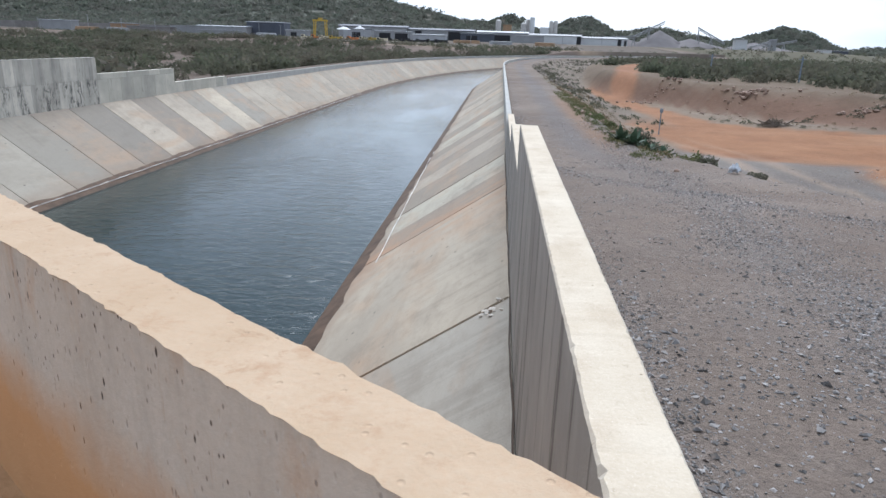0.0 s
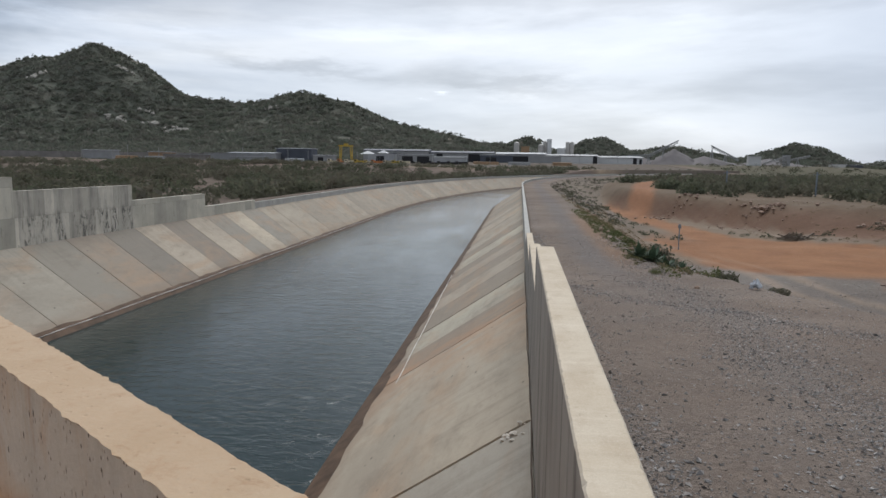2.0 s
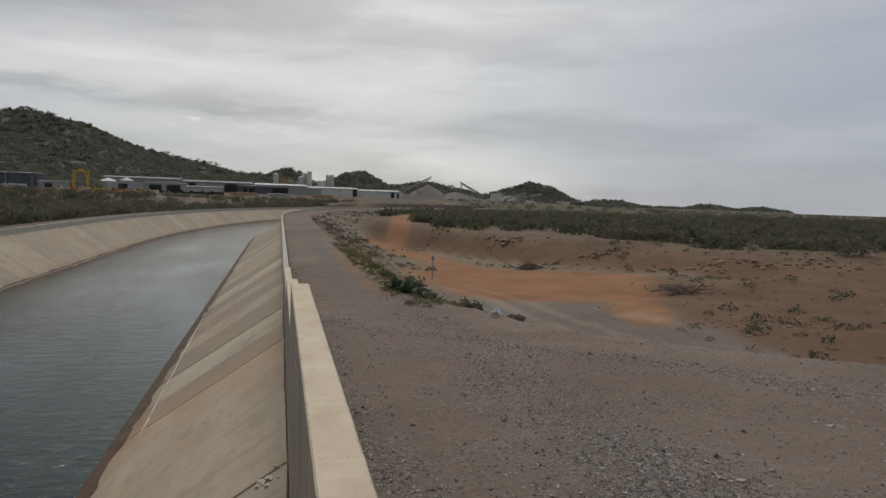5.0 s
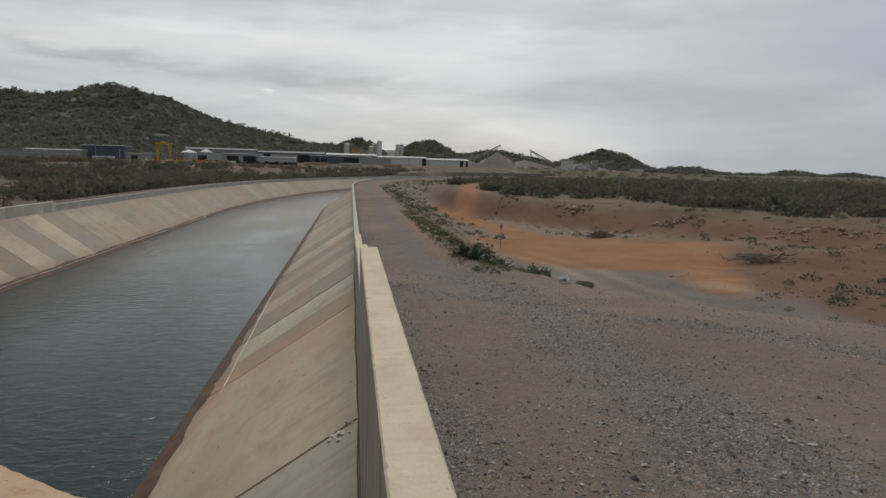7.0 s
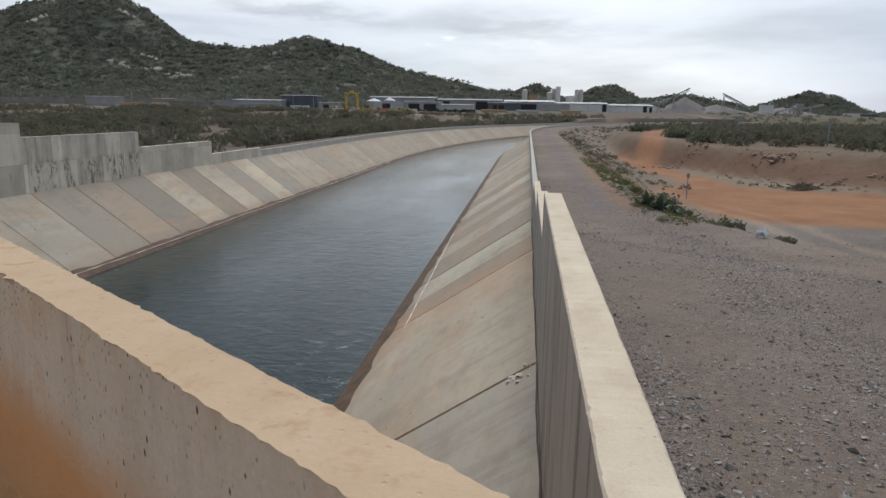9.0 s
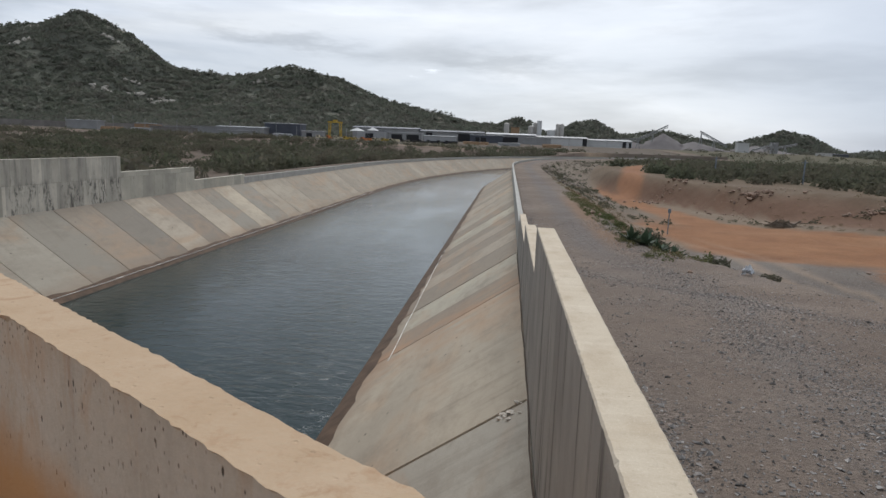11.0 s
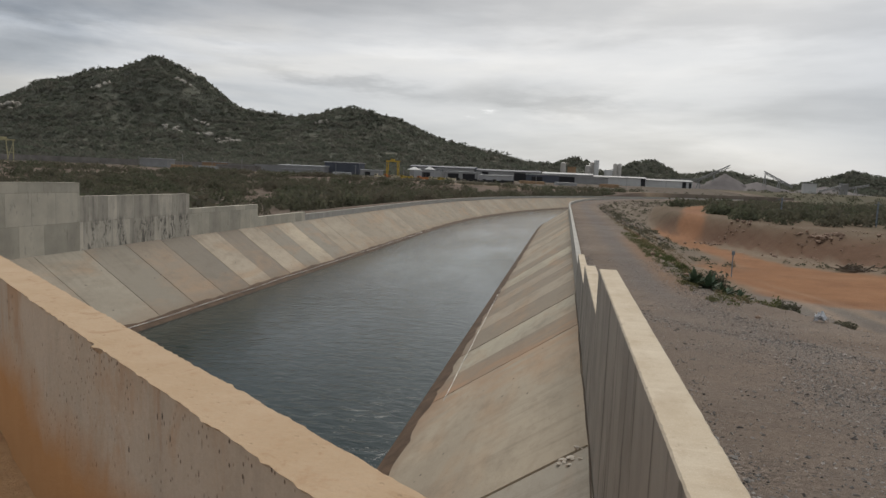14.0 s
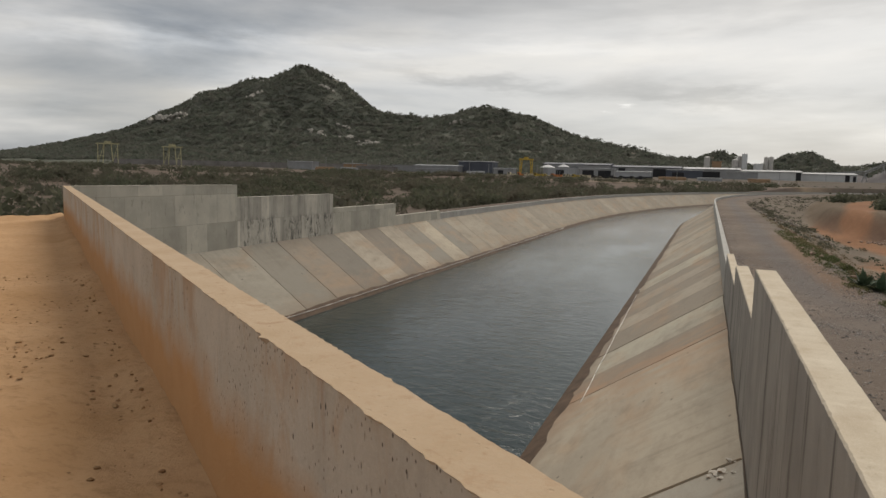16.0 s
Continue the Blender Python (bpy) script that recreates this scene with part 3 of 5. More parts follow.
def lumps(x, y, scale, seed=0.0):
    """Cheap rolling noise from a few sines."""
    x, y = x / scale + seed, y / scale - seed * 1.7
    return (np.sin(x * 1.3 + 1.7 * np.sin(y * 0.9)) + np.sin(y * 1.7 + 1.3 * np.sin(x * 1.1 + 2)) + 0.5 * np.sin(2.9 * x + 2.3 * y) + 0.5 * np.sin(3.7 * y - 2.1 * x + 1)) / 3


def road_z(y):
    return np.interp(y, [-60, 0, 4, 8, 12, 16, 22, 400], [-0.62, -0.62, -0.70, -0.97, -1.28, -1.52, -1.72, -1.8])


def bank_foot(e):
    """Where the scraped bank beyond the ochre flat begins."""
    return np.where(e > 22.5, 53 - 1.3 * (e - 22.5), 53 + (22.5 - e) * 5.5).clip(30, 160) + 1.6 * lumps(e, e * 0, 4.0)


ORANGE = [(8.6, 38.0), (9.2, 32.3), (11.1, 29.8), (15.3, 30.0), (14.0, 26.3), (13.4, 23.6), (14.3, 23.0), (17.0, 27.5), (20.9, 34.9), (24.2, 41.0), (26.8, 45.9), (19.4, 51.0), (15.9, 54.0), (15.8, 72.0), (16.3, 90.0), (15.2, 100.0), (13.5, 109.0), (11.5, 105.0), (9.9, 95.0), (9.5, 61.0)]


def inside(x, y, poly):
    """Signed distance to a closed outline: positive inside."""
    best = np.full(x.shape, 1e9)
    odd = np.zeros(x.shape, bool)
    for (ax, ay), (bx, by) in zip(poly, poly[1:] + poly[:1]):
        dx, dy = bx - ax, by - ay
        t = np.clip(((x - ax) * dx + (y - ay) * dy) / (dx * dx + dy * dy), 0, 1)
        best = np.minimum(best, np.hypot(x - ax - t * dx, y - ay - t * dy))
        odd ^= ((ay > y) != (by > y)) & (x < dx * (y - ay) / (dy + 1e-9) + ax)
    return np.where(odd, best, -best)


def near_line(x, y, line):
    best = np.full(x.shape, 1e9)
    for (ax, ay), (bx, by) in zip(line[:-1], line[1:]):
        dx, dy = bx - ax, by - ay
        t = np.clip(((x - ax) * dx + (y - ay) * dy) / (dx * dx + dy * dy), 0, 1)
        best = np.minimum(best, np.hypot(x - ax - t * dx, y - ay - t * dy))
    return best


def right_ground(e, y):
    """Height of the land on the right, e metres out from the bank."""
    zr = road_z(y)
    flat = -3.25 - 0.030 * np.clip(y - 24, 0, 62) + 2.7 * smooth(y, 105, 150) + 0.10 * lumps(e, y, 5.0)
    edge = 3.7 + 1.5 * smooth(-y, -21, -15) + 9.0 * smooth(-y, -15, 2)
    grade = 0.55 - 0.36 * smooth(-y, -19, -8) - 0.17 * smooth(y, 38, 62)
    z = np.maximum(zr - grade * np.clip(e - edge, 0, 200), flat)
    z = np.where(e < edge, zr + 0.03 * lumps(e, y, 0.9) * smooth(e, 0.3, 1.0), z)
    # scraped bank beyond the orange flat, then scrub plain
    by = bank_foot(e)
    plain_z = -2.2 + 0.25 * lumps(e, y, 11.0) - 0.003 * np.clip(y - 150, 0, 300)
    k = smooth(y, by, by + 17)
    k = k * smooth(e, 12, 16)
    z = z * (1 - k) + (plain_z + (0.4 * lumps(e, y, 3.1) + 0.22 * lumps(e, y, 1.3, 7.0)) * (1 - smooth(y, by + 14, by + 26))) * k
    # rough ground on the far right, beyond the gravel
    z = z + smooth(e, 16, 22) * (1 - k) * (0.25 * lumps(e, y, 2.3) + 0.5 * smooth(e, 18, 40))
    far = smooth(y, 300, 540) * smooth(-e, -230, -120)
    return z * (1 - far) + 2.6 * far


def left_ground(e, y):
    """Height of the land on the left, e metres out from the left bank."""
    z = np.interp(e, [0, 3, 12, 40, 75, 110, 150, 260, 400], [-2.1, -2.1, -3.6, -4.2, -3.4, -2.6, -0.6, 0.2, 0.8]) + 0.5 * lumps(e, y, 13.0) * smooth(e, 4, 20)
    near = smooth(-y, -27, -18)
    z = z * (1 - near) + (-1.5) * near
    k = smooth(y, 222, 254)
    z = z * (1 - k) + np.interp(e, [0, 40, 110, 170, 400], [-0.4, -0.45, 0.2, 0.9, 1.0]) * k
    far = smooth(y, 380, 540)
    return z * (1 - far) + 2.6 * far


def stone_bands(e, y):
    """Where loose stone gathers on the road: by the wall, between the wheel tracks and along its outer rim."""
    return np.exp(-((e - 0.5 - 0.2 * lumps(e * 0, y, 1.3)) / 0.25) ** 2) + np.exp(-((e - (2.4 + 0.05 * y) - 0.35 * lumps(y, y * 0, 2.0)) / 0.6) ** 2) + 1.1 * np.exp(-((e - 3.3 - 0.67 * (11 - y) - 0.3 * lumps(y, y * 0, 1.6)) / 0.42) ** 2)


def build_ground():
    ys = [-45.0, -30, -18, -10, -6, -4]
    y, s = -3.0, 0.22
    while y < 4600:
        ys.append(y)
        y += s
        s = 0.22 if y < 14 else min(s * 1.035, 260)
    es, e, s = [], 0.22, 0.2
    while e < 4200:
        es.append(e)
        e += s
        s = s * 1.01 if e < 8 else min(s * 1.045, 300)
    ls, e, s = [], 0.30, 0.8
    while e < 4200:
        ls.append(e)
        e += s
        s = min(s * 1.07, 320)
    ys, es, ls = np.array(ys), np.array(es), np.array(ls)
    fade = lambda q: 1 - smooth(q, 300, 1500)
    sr, sl = shift_at(ys, R_START, R_RAD), shift_at(ys, L_START, L_RAD)
    YL, EL = np.meshgrid(ys, ls[::-1], indexing="ij")
    XL = LEFT_X - EL + sl[:, None] * fade(EL)
    ZL = left_ground(EL, YL)
    YR, ER = np.meshgrid(ys, es, indexing="ij")
    XR = ER + sr[:, None] * fade(ER)
    ZR = right_ground(ER, YR)
    yc = ys[:, None]
    low = np.full((len(ys), 1), -7.0)
    XX = np.concatenate([XL, XL[:, -1:] + 0.02, XR[:, :1] - 0.02, XR], 1)
    ZZ = np.concatenate([ZL, low, low, ZR], 1)
    YY = np.repeat(yc, XX.shape[1], 1)
    ny, nx = XX.shape
    idx = np.arange(ny * nx).reshape(ny, nx)
    F = np.stack([idx[:-1, :-1], idx[:-1, 1:], idx[1:, 1:], idx[1:, :-1]], -1).reshape(-1, 4)
    # soil colours
    def blend(c, k, col):
        return c * (1 - k[..., None]) + np.array(col) * k[..., None]
    n1, n2 = lumps(ER, YR, 2.1), lumps(ER, YR, 0.8, 3.0)
    c = np.ones(ER.shape + (3,)) * np.array([0.195, 0.159, 0.130])
    c = blend(c, smooth(n1, 0.0, 0.9) * 0.55, (0.235, 0.185, 0.146))
    c = blend(c, smooth(np.abs(ER - 2.1 - 0.25 * n1), 0.9, 0.2) * smooth(YR, 10, 22) * 0.6, (0.165, 0.155, 0.15))
    c = blend(c, smooth(np.abs(ER - 3.0 + 0.2 * n2), 0.7, 0.1) * smooth(YR, 14, 24) * (1 - smooth(YR, 34, 46)) * 0.6, (0.27, 0.165, 0.095))
    edge = 3.7 + 1.5 * smooth(-YR, -21, -15) + 9.0 * smooth(-YR, -15, 2)
    lower = smooth(ER, edge + 1.2, edge + 2.5) * smooth(YR, 12, 17) * (1 - smooth(YR, 60, 80))
    beyond = smooth(ER, edge + 0.2, edge + 1.2) * smooth(YR, 10, 17)
    c = blend(c, beyond, (0.21, 0.165, 0.12))
    c = blend(c, lower * (1 - smooth(YR, 31, 36)), (0.185, 0.165, 0.145))
    verge = smooth(np.abs(ER - edge - 0.5), 1.1, 0.2) * smooth(YR, 17, 20) * (1 - smooth(YR, 60, 90)) * (0.5 + 0.5 * n1).clip(0, 1)
    c = blend(c, verge * 0.6, (0.10, 0.115, 0.05))
    orange = smooth(inside(ER, YR, ORANGE) + 0.7 * n1 + 0.3 * n2, -0.8, 0.5)
    c = blend(c, orange, (0.285, 0.150, 0.078))
    c = blend(c, orange * smooth(n2 + n1, 0.0, 1.3) * 0.7, (0.225, 0.112, 0.06))
    c = blend(c, orange * smooth(lumps(ER, YR, 4.5, 5.0), 0.2, 1.0) * 0.6, (0.30, 0.19, 0.115))
    wheel = near_line(ER, YR, [(9.6, 42), (10.3, 33), (10.5, 29.4), (10.2, 24.2), (10.9, 20.7), (12.2, 16.9), (13.4, 14.3), (18, 9)])
    ruts = smooth(np.abs(wheel - 0.75), 0.42, 0.12) * smooth(YR, 7, 12)
    c = blend(c, ruts * 0.8 * (1 - orange), (0.30, 0.24, 0.185))
    c = blend(c, ruts * 0.55 * orange * (1 - smooth(YR, 34, 44)), (0.33, 0.215, 0.14))
    c = blend(c, smooth(np.hypot(ER - 14.4, (YR - 24.6) * 0.7) + 0.3 * n2, 1.5, 0.5) * 0.8, (0.36, 0.26, 0.175))
    rough = (1 - orange) * smooth(ER + 1.0 * n1, 14.5, 16.5) * (1 - smooth(YR, 36, 44)) * smooth(YR, 5, 12)
    c = blend(c, rough * 0.9, (0.155, 0.092, 0.060))
    c = blend(c, rough * smooth(n1, 0.2, 0.9) * 0.6, (0.13, 0.105, 0.06))
    by = bank_foot(ER)
    face = smooth(YR, by - 1.5, by + 2) * smooth(ER, 12, 15)
    c = blend(c, face, (0.165, 0.103, 0.070))
    c = blend(c, face * smooth(lumps(ER, YR, 2.6, 9.0), 0.1, 0.9) * 0.7, (0.205, 0.128, 0.085))
    c = blend(c, smooth(YR, by + 8, by + 16) * smooth(ER, 9, 13), (0.155, 0.118, 0.082))
    c = blend(c, smooth(YR + 20 * n1, by + 40, by + 85) * smooth(ER, 10, 20), (0.095, 0.09, 0.055))
    # ochre track that climbs beside the embankment
    trk = near_line(ER, YR, [(15.8, 92), (16.6, 98), (18.1, 104), (20.5, 135), (22.3, 168), (24, 230)])
    c = blend(c, smooth(trk + 0.35 * n1, 2.1, 1.3), (0.285, 0.15, 0.083))
    slope_far = smooth(YR, 44, 60) * smooth(ER, 3.6, 4.4) * (1 - smooth(ER, 11.5, 13.0)) * (1 - smooth(YR, 260, 300))
    c = blend(c, slope_far, (0.19, 0.160, 0.125))
    CR = blend(c, smooth(YR, 330, 600), (0.12, 0.105, 0.072))
    GR = (1 - orange) * (1 - rough) * (1 - 0.8 * ruts) * (1 - face) * (1 - smooth(YR, 60, 110)) * (0.18 + 0.3 * smooth(n1 + n2, -0.2, 1.0) + 0.65 * np.clip(stone_bands(ER, YR), 0, 1)).clip(0, 1)
    CR = blend(CR, GR * 0.30 * (1 - smooth(YR, 50, 80)), (0.165, 0.155, 0.147))
    m1 = lumps(EL, YL, 9.0)
    c = np.ones(EL.shape + (3,)) * np.array([0.135, 0.108, 0.085])
    c = blend(c, smooth(m1, 0.1, 0.9) * 0.5, (0.19, 0.142, 0.115))
    c = blend(c, smooth(YL, 205, 232), (0.155, 0.122, 0.100))
    c = blend(c, smooth(np.abs(YL - 258 - 6 * m1), 9, 3), (0.30, 0.235, 0.165))
    CL = blend(c, smooth(YL, 262, 280) * 0.8, (0.120, 0.102, 0.080))
    dark = np.full((ny, 2, 3), 0.07)
    AA = np.concatenate([np.zeros((ny, EL.shape[1] + 2)), GR], 1).reshape(-1, 1)
    CC = np.concatenate([CL, dark, CR], 1).reshape(-1, 3)
    me = mesh_of("ground", np.stack([XX, YY, ZZ], -1).reshape(-1, 3), F, M_GROUND, True)
    at = me.color_attributes.new("soil", "FLOAT_COLOR", "POINT")
    at.data.foreach_set("color", np.concatenate([CC, AA], 1).astype(np.float32).ravel())
    return tagged(new("ground", me), "gravel bank road, ochre flats and scrub plain", "ground", kind="structure")


build_ground()


def build_platform():
    """The ochre dirt platform behind the near wall."""
    a = np.concatenate([np.linspace(-3.0, 12, 150), np.linspace(12.3, 32, 50)])
    b = np.concatenate([np.linspace(0.56, -6, 70), np.linspace(-6.6, -34, 14)])
    A, B = np.meshgrid(a, b, indexing="ij")
    X, Y = F_D.x * A + F_N.x * B, F_D.y * A + F_N.y * B
    Z = -0.80 + 0.36 * np.clip(A / 25, 0, 1) + 0.035 * lumps(X, Y, 0.7) + 0.022 * lumps(X, Y, 0.23, 2.0) + 0.014 * lumps(X, Y, 0.09, 4.0)
    Z = Z - 0.26 * np.clip(A / 25, 0, 1) - 1.3 * smooth(A, 28.0, 31.0)
    Z = Z + 0.16 * smooth(B, 0.1, 0.5) * (0.6 + 0.4 * lumps(A, B * 0, 1.1))
    idx = np.arange(A.size).reshape(A.shape)
    F = np.stack([idx[:-1, :-1], idx[:-1, 1:], idx[1:, 1:], idx[1:, :-1]], -1).reshape(-1, 4)
    me = mesh_of("dirt_platform", np.stack([X, Y, Z], -1).reshape(-1, 3), F, M_DIRT, True)
    tagged(new("dirt_platform", me), "trodden ochre dirt behind the head wall", "ground", kind="structure")


build_platform()

# ---- water ----


def build_water():
    us = np.concatenate([np.arange(-6, 90, 3.0), np.arange(90, U_END, 6.0)])
    vs = []
    for u in us:
        for side, off in (("L", 0.5), ("R", -0.5)):
            x, y, a = bank(u, side)
            vs.append((x + off * math.cos(a), y + off * math.sin(a), WATER_Z))
    fs = [(2 * i, 2 * i + 1, 2 * i + 3, 2 * i + 2) for i in range(len(us) - 1)]
    tagged(new("water", mesh_of("water", vs, fs, M_WATER)), "rippled grey-green water filling the canal", "water", kind="structure")


build_water()

# ---- sloped lining, slab by slab, on a dark bed ----


def lining(side):
    sg = -1 if side == "R" else 1
    vs, us = [], np.concatenate([np.arange(-6, 90, 3.0), np.arange(90, U_END, 5.0)])
    for u in us:
        x, y, a = bank(u, side)
        for d, z in ((-0.25, Z_LIN - 0.06), (0.0, Z_LIN - 0.06), (SLOPE[side] * 4.2, Z_LIN - 4.26), (11.0, Z_LIN - 4.26)):
            vs.append((x + sg * d * math.cos(a), y + sg * d * math.sin(a), z))
    k = 4
    fs = [(i * k + j, i * k + j + 1, i * k + j + 1 + k, i * k + j + k) for i in range(len(us) - 1) for j in range(k - 1)]
    name = "lining_right" if side == "R" else "lining_left"
    return tagged(new(name, mesh_of(name, vs, fs, M_BED)), "sloped canal lining of weathered beige concrete slabs", "canal lining", kind="structure")


def slab_mesh(side):
    """One lining slab, a metre long, with softened rims; local x runs down the slope's plan."""
    sg = -1 if side == "R" else 1
    bm = bmesh.new()
    n = Vector((sg * 1.0, 0, SLOPE[side])).normalized()
    start = 0.07 if side == "R" else 0.0
    top, low = Vector((sg * (start - 0.05), 0, 0.05 / SLOPE[side])) if start else Vector((0, 0, 0)), Vector((sg * (SLOPE[side] * 3.9 + start), 0, -3.9))
    c = 0.012
    rows = []
    for y, dy in ((0, c), (1, -c)):
        rows.append([bm.verts.new(top + Vector((0, y, 0)) - n * 0.10), bm.verts.new(top + Vector((0, y, 0)) - n * c), bm.verts.new(top + (low - top) * 0.004 + Vector((0, y + dy * 0.4, 0))),
                     bm.verts.new(low + Vector((0, y + dy * 0.4, 0))), bm.verts.new(low + Vector((0, y, 0)) - n * 0.10)])
    for i in range(4):
        bm.faces.new((rows[0][i], rows[0][i + 1], rows[1][i + 1], rows[1][i]))
    bm.faces.new(rows[0][::-1])
    bm.faces.new(rows[1])
    bmesh.ops.recalc_face_normals(bm, faces=bm.faces)
    me = bpy.data.meshes.new("slab")
    bm.to_mesh(me)
    bm.free()
    me.materials.append(M_PANEL)
    return me


lin = {"R": lining("R"), "L": lining("L")}
joints = {"R": [1.2, 9.05, 17.2, 19.4, 22.2, 25.6, 28.4, 31.1, 33.7, 36.3, 40.4, 44.1],
          "L": [3.1 + 2.7 * i for i in range(10)] + [30.1, 32.8, 35.5, 38.1, 40.75, 43.3, 46.1, 49.3]}
for side, gap in (("R", 3.1), ("L", 2.75)):
    while joints[side][-1] < 250:
        joints[side].append(joints[side][-1] + gap)
rnd = random.Random(5)
# the poured strips differ: buff, grey, darker where they dried last
BUFF, LIGHT, GREY, DARK = (0.36, 0.315, 0.25), (0.435, 0.37, 0.285), (0.285, 0.26, 0.215), (0.225, 0.20, 0.165)
TINT = {"R": [(0.36, 0.335, 0.28), (0.40, 0.35, 0.27), (0.275, 0.225, 0.17), (0.43, 0.395, 0.31), (0.265, 0.225, 0.175), (0.39, 0.335, 0.26), (0.27, 0.228, 0.178), (0.35, 0.30, 0.235), (0.265, 0.225, 0.175), (0.42, 0.38, 0.295), (0.27, 0.23, 0.18), (0.40, 0.355, 0.275)],
        "L": [BUFF, GREY, BUFF, GREY, BUFF, GREY, BUFF, (0.37, 0.335, 0.27), (0.275, 0.25, 0.205), (0.30, 0.25, 0.195), DARK, LIGHT, (0.24, 0.205, 0.165), LIGHT, GREY, (0.50, 0.425, 0.32), GREY]}


def strip_tint(side, i):
    if i < len(TINT[side]):
        return TINT[side][i]
    a, b = (0.29, 0.25, 0.195), (0.40, 0.345, 0.265)
    k = rnd.random() ** 1.3
    return tuple(p + (q - p) * k for p, q in zip(a, b))


for side in ("R", "L"):
    me = slab_mesh(side)
    for i, (u0, u1) in enumerate(zip(joints[side][:-1], joints[side][1:])):
        x0, y0, a0 = bank(u0, side)
        x1, y1, _ = bank(u1, side)
        ob = new("slab", me)
        ob.parent = lin[side]
        ob.color = (*strip_tint(side, i), 1)
        ob.matrix_basis = Matrix.LocRotScale((x0, y0, Z_LIN + rnd.uniform(-0.006, 0.010)), Euler((0, 0, math.atan2(x0 - x1, y1 - y0))), (1, math.hypot(x1 - x0, y1 - y0) - rnd.uniform(0.006, 0.016) * (1 if side == "R" else 1.8), 1))


def ribbon(name, side, u0, u1, prof, mat, label, category, seed=0, kind="structure"):
    """A strip along a bank with the given cross section (distance down the plan, height); edges waver."""
    rg = np.random.default_rng(seed)
    sg = -1 if side == "R" else 1
    us = np.concatenate([np.arange(u0, min(u1, 60), 0.4), np.arange(max(u0, 60), u1, 1.5)])
    vs = []
    for u in us:
        x, y, a = bank(u, side)
        w = rg.normal(0, 1)
        for d, z, wob in prof:
            dz = wob * (0.6 * math.sin(u * 0.9 + seed) + 0.5 * math.sin(u * 2.3) + 0.35 * w)
            vs.append((x + sg * (d - dz * SLOPE[side]) * math.cos(a), y + sg * (d - dz * SLOPE[side]) * math.sin(a), z + dz))
    k = len(prof)
    fs = [(i * k + j, i * k + j + 1, i * k + j + 1 + k, i * k + j + k) for i in range(len(us) - 1) for j in range(k - 1)]
    return tagged(new(name, mesh_of(name, vs, fs, mat, True)), label, category, kind=kind)


def on_slope(z, lift=0.0, side="L"):
    return (Z_LIN - z) * SLOPE[side] + lift + 0.03


ribbon("mud_line_right", "R", 4, 280, [(on_slope(-4.80, 0.054, "R"), -4.80, 0.05), (on_slope(-4.87, 0.07, "R"), -4.855, 0.03), (on_slope(-5.4, 0.07, "R"), -5.38, 0.0)], M_MUD, "brown wet mud line above the water", "mud line", 3)
ribbon("mud_ledge_left", "L", 8, 280, [(on_slope(-4.84), -4.84, 0.03), (on_slope(-4.84, 0.07), -4.83, 0.03), (on_slope(-4.93, 0.15), -4.93, 0.025), (on_slope(-5.0, 0.21), -5.04, 0.02), (on_slope(-5.4, 0.26), -5.40, 0.0)], M_MUD, "brown mud ledge at the foot of the lining", "mud line", 8)
ribbon("wall_joint_crust", "R", 0.7, 22.3, [(0.008, Z_LIN + 0.062, 0.010), (0.024, Z_LIN + 0.040, 0.010), (0.040, Z_LIN - 0.030, 0.006)], M_BED, "dark mud crust in the joint under the parapet", "joint", 5)

# ---- walls ----


def wall(name, pts, thick, z0, z1, mat, label, step=0.12, chip=0.012, seed=1, top_slope=0.0, category="wall"):
    """A cast wall along pts (its canal or outer face on the left of the way), with worn, chipped rims."""
    rg = np.random.default_rng(seed)
    path = [Vector((*p, 0)) for p in pts]
    st = []
    for a, b in zip(path[:-1], path[1:]):
        n = max(1, int((b - a).length / step))
        for i in range(n + (b is path[-1])):
            st.append((a.lerp(b, i / n), (b - a).normalized()))
    vs, L = [], 0.0
    cur = 0.0
    for i, (p, d) in enumerate(st):
        right = Vector((d.y, -d.x, 0))
        if i:
            L += (p - st[i - 1][0]).length
        cur = 0.75 * cur + 0.25 * rg.normal()
        zt = z1 + top_slope * L + 0.003 * cur
        c1 = 0.008 + chip * abs(rg.normal()) * (1 + 1.5 * (rg.random() < 0.06))
        c2 = 0.008 + chip * abs(rg.normal()) * (1 + 1.5 * (rg.random() < 0.06))
        wob = 0.0009 * cur
        for o, z in ((0, z0), (0 + wob, zt - c1), (c1 + wob, zt), (thick - c2 + wob, zt), (thick + wob, zt - c2), (thick, z0)):
            q = p + right * o
            vs.append((q.x, q.y, z))
    k = 6
    fs = [(i * k + j, (i + 1) * k + j, (i + 1) * k + (j + 1) % k, i * k + (j + 1) % k) for i in range(len(st) - 1) for j in range(k)]
    fs += [tuple(range(k)), tuple((len(st) - 1) * k + j for j in range(k - 1, -1, -1))]
    me = mesh_of(name, vs, fs, mat)
    bm = bmesh.new()
    bm.from_mesh(me)
    bmesh.ops.recalc_face_normals(bm, faces=bm.faces)
    bm.to_mesh(me)
    bm.free()
    return tagged(new(name, me), label, category, kind="structure")


def fpt(along, n):
    return (F_D.x * along + F_N.x * n, F_D.y * along + F_N.y * n)


wall("wall_head", [fpt(-0.30, 0.667), fpt(9.0, 0.667), fpt(25.6, 0.70)], -0.184, -6.9, 0.42, M_NEAR, "mud-stained concrete head wall with a dusty ochre top", 0.03, 0.0045, 2)
wall("wall_parapet", [(0.0, 0.55), (0.0, 9.66)], 0.25, -6.9, 0.0, M_PARA, "grey concrete parapet with a pale sandy top", 0.03, 0.003, 3)
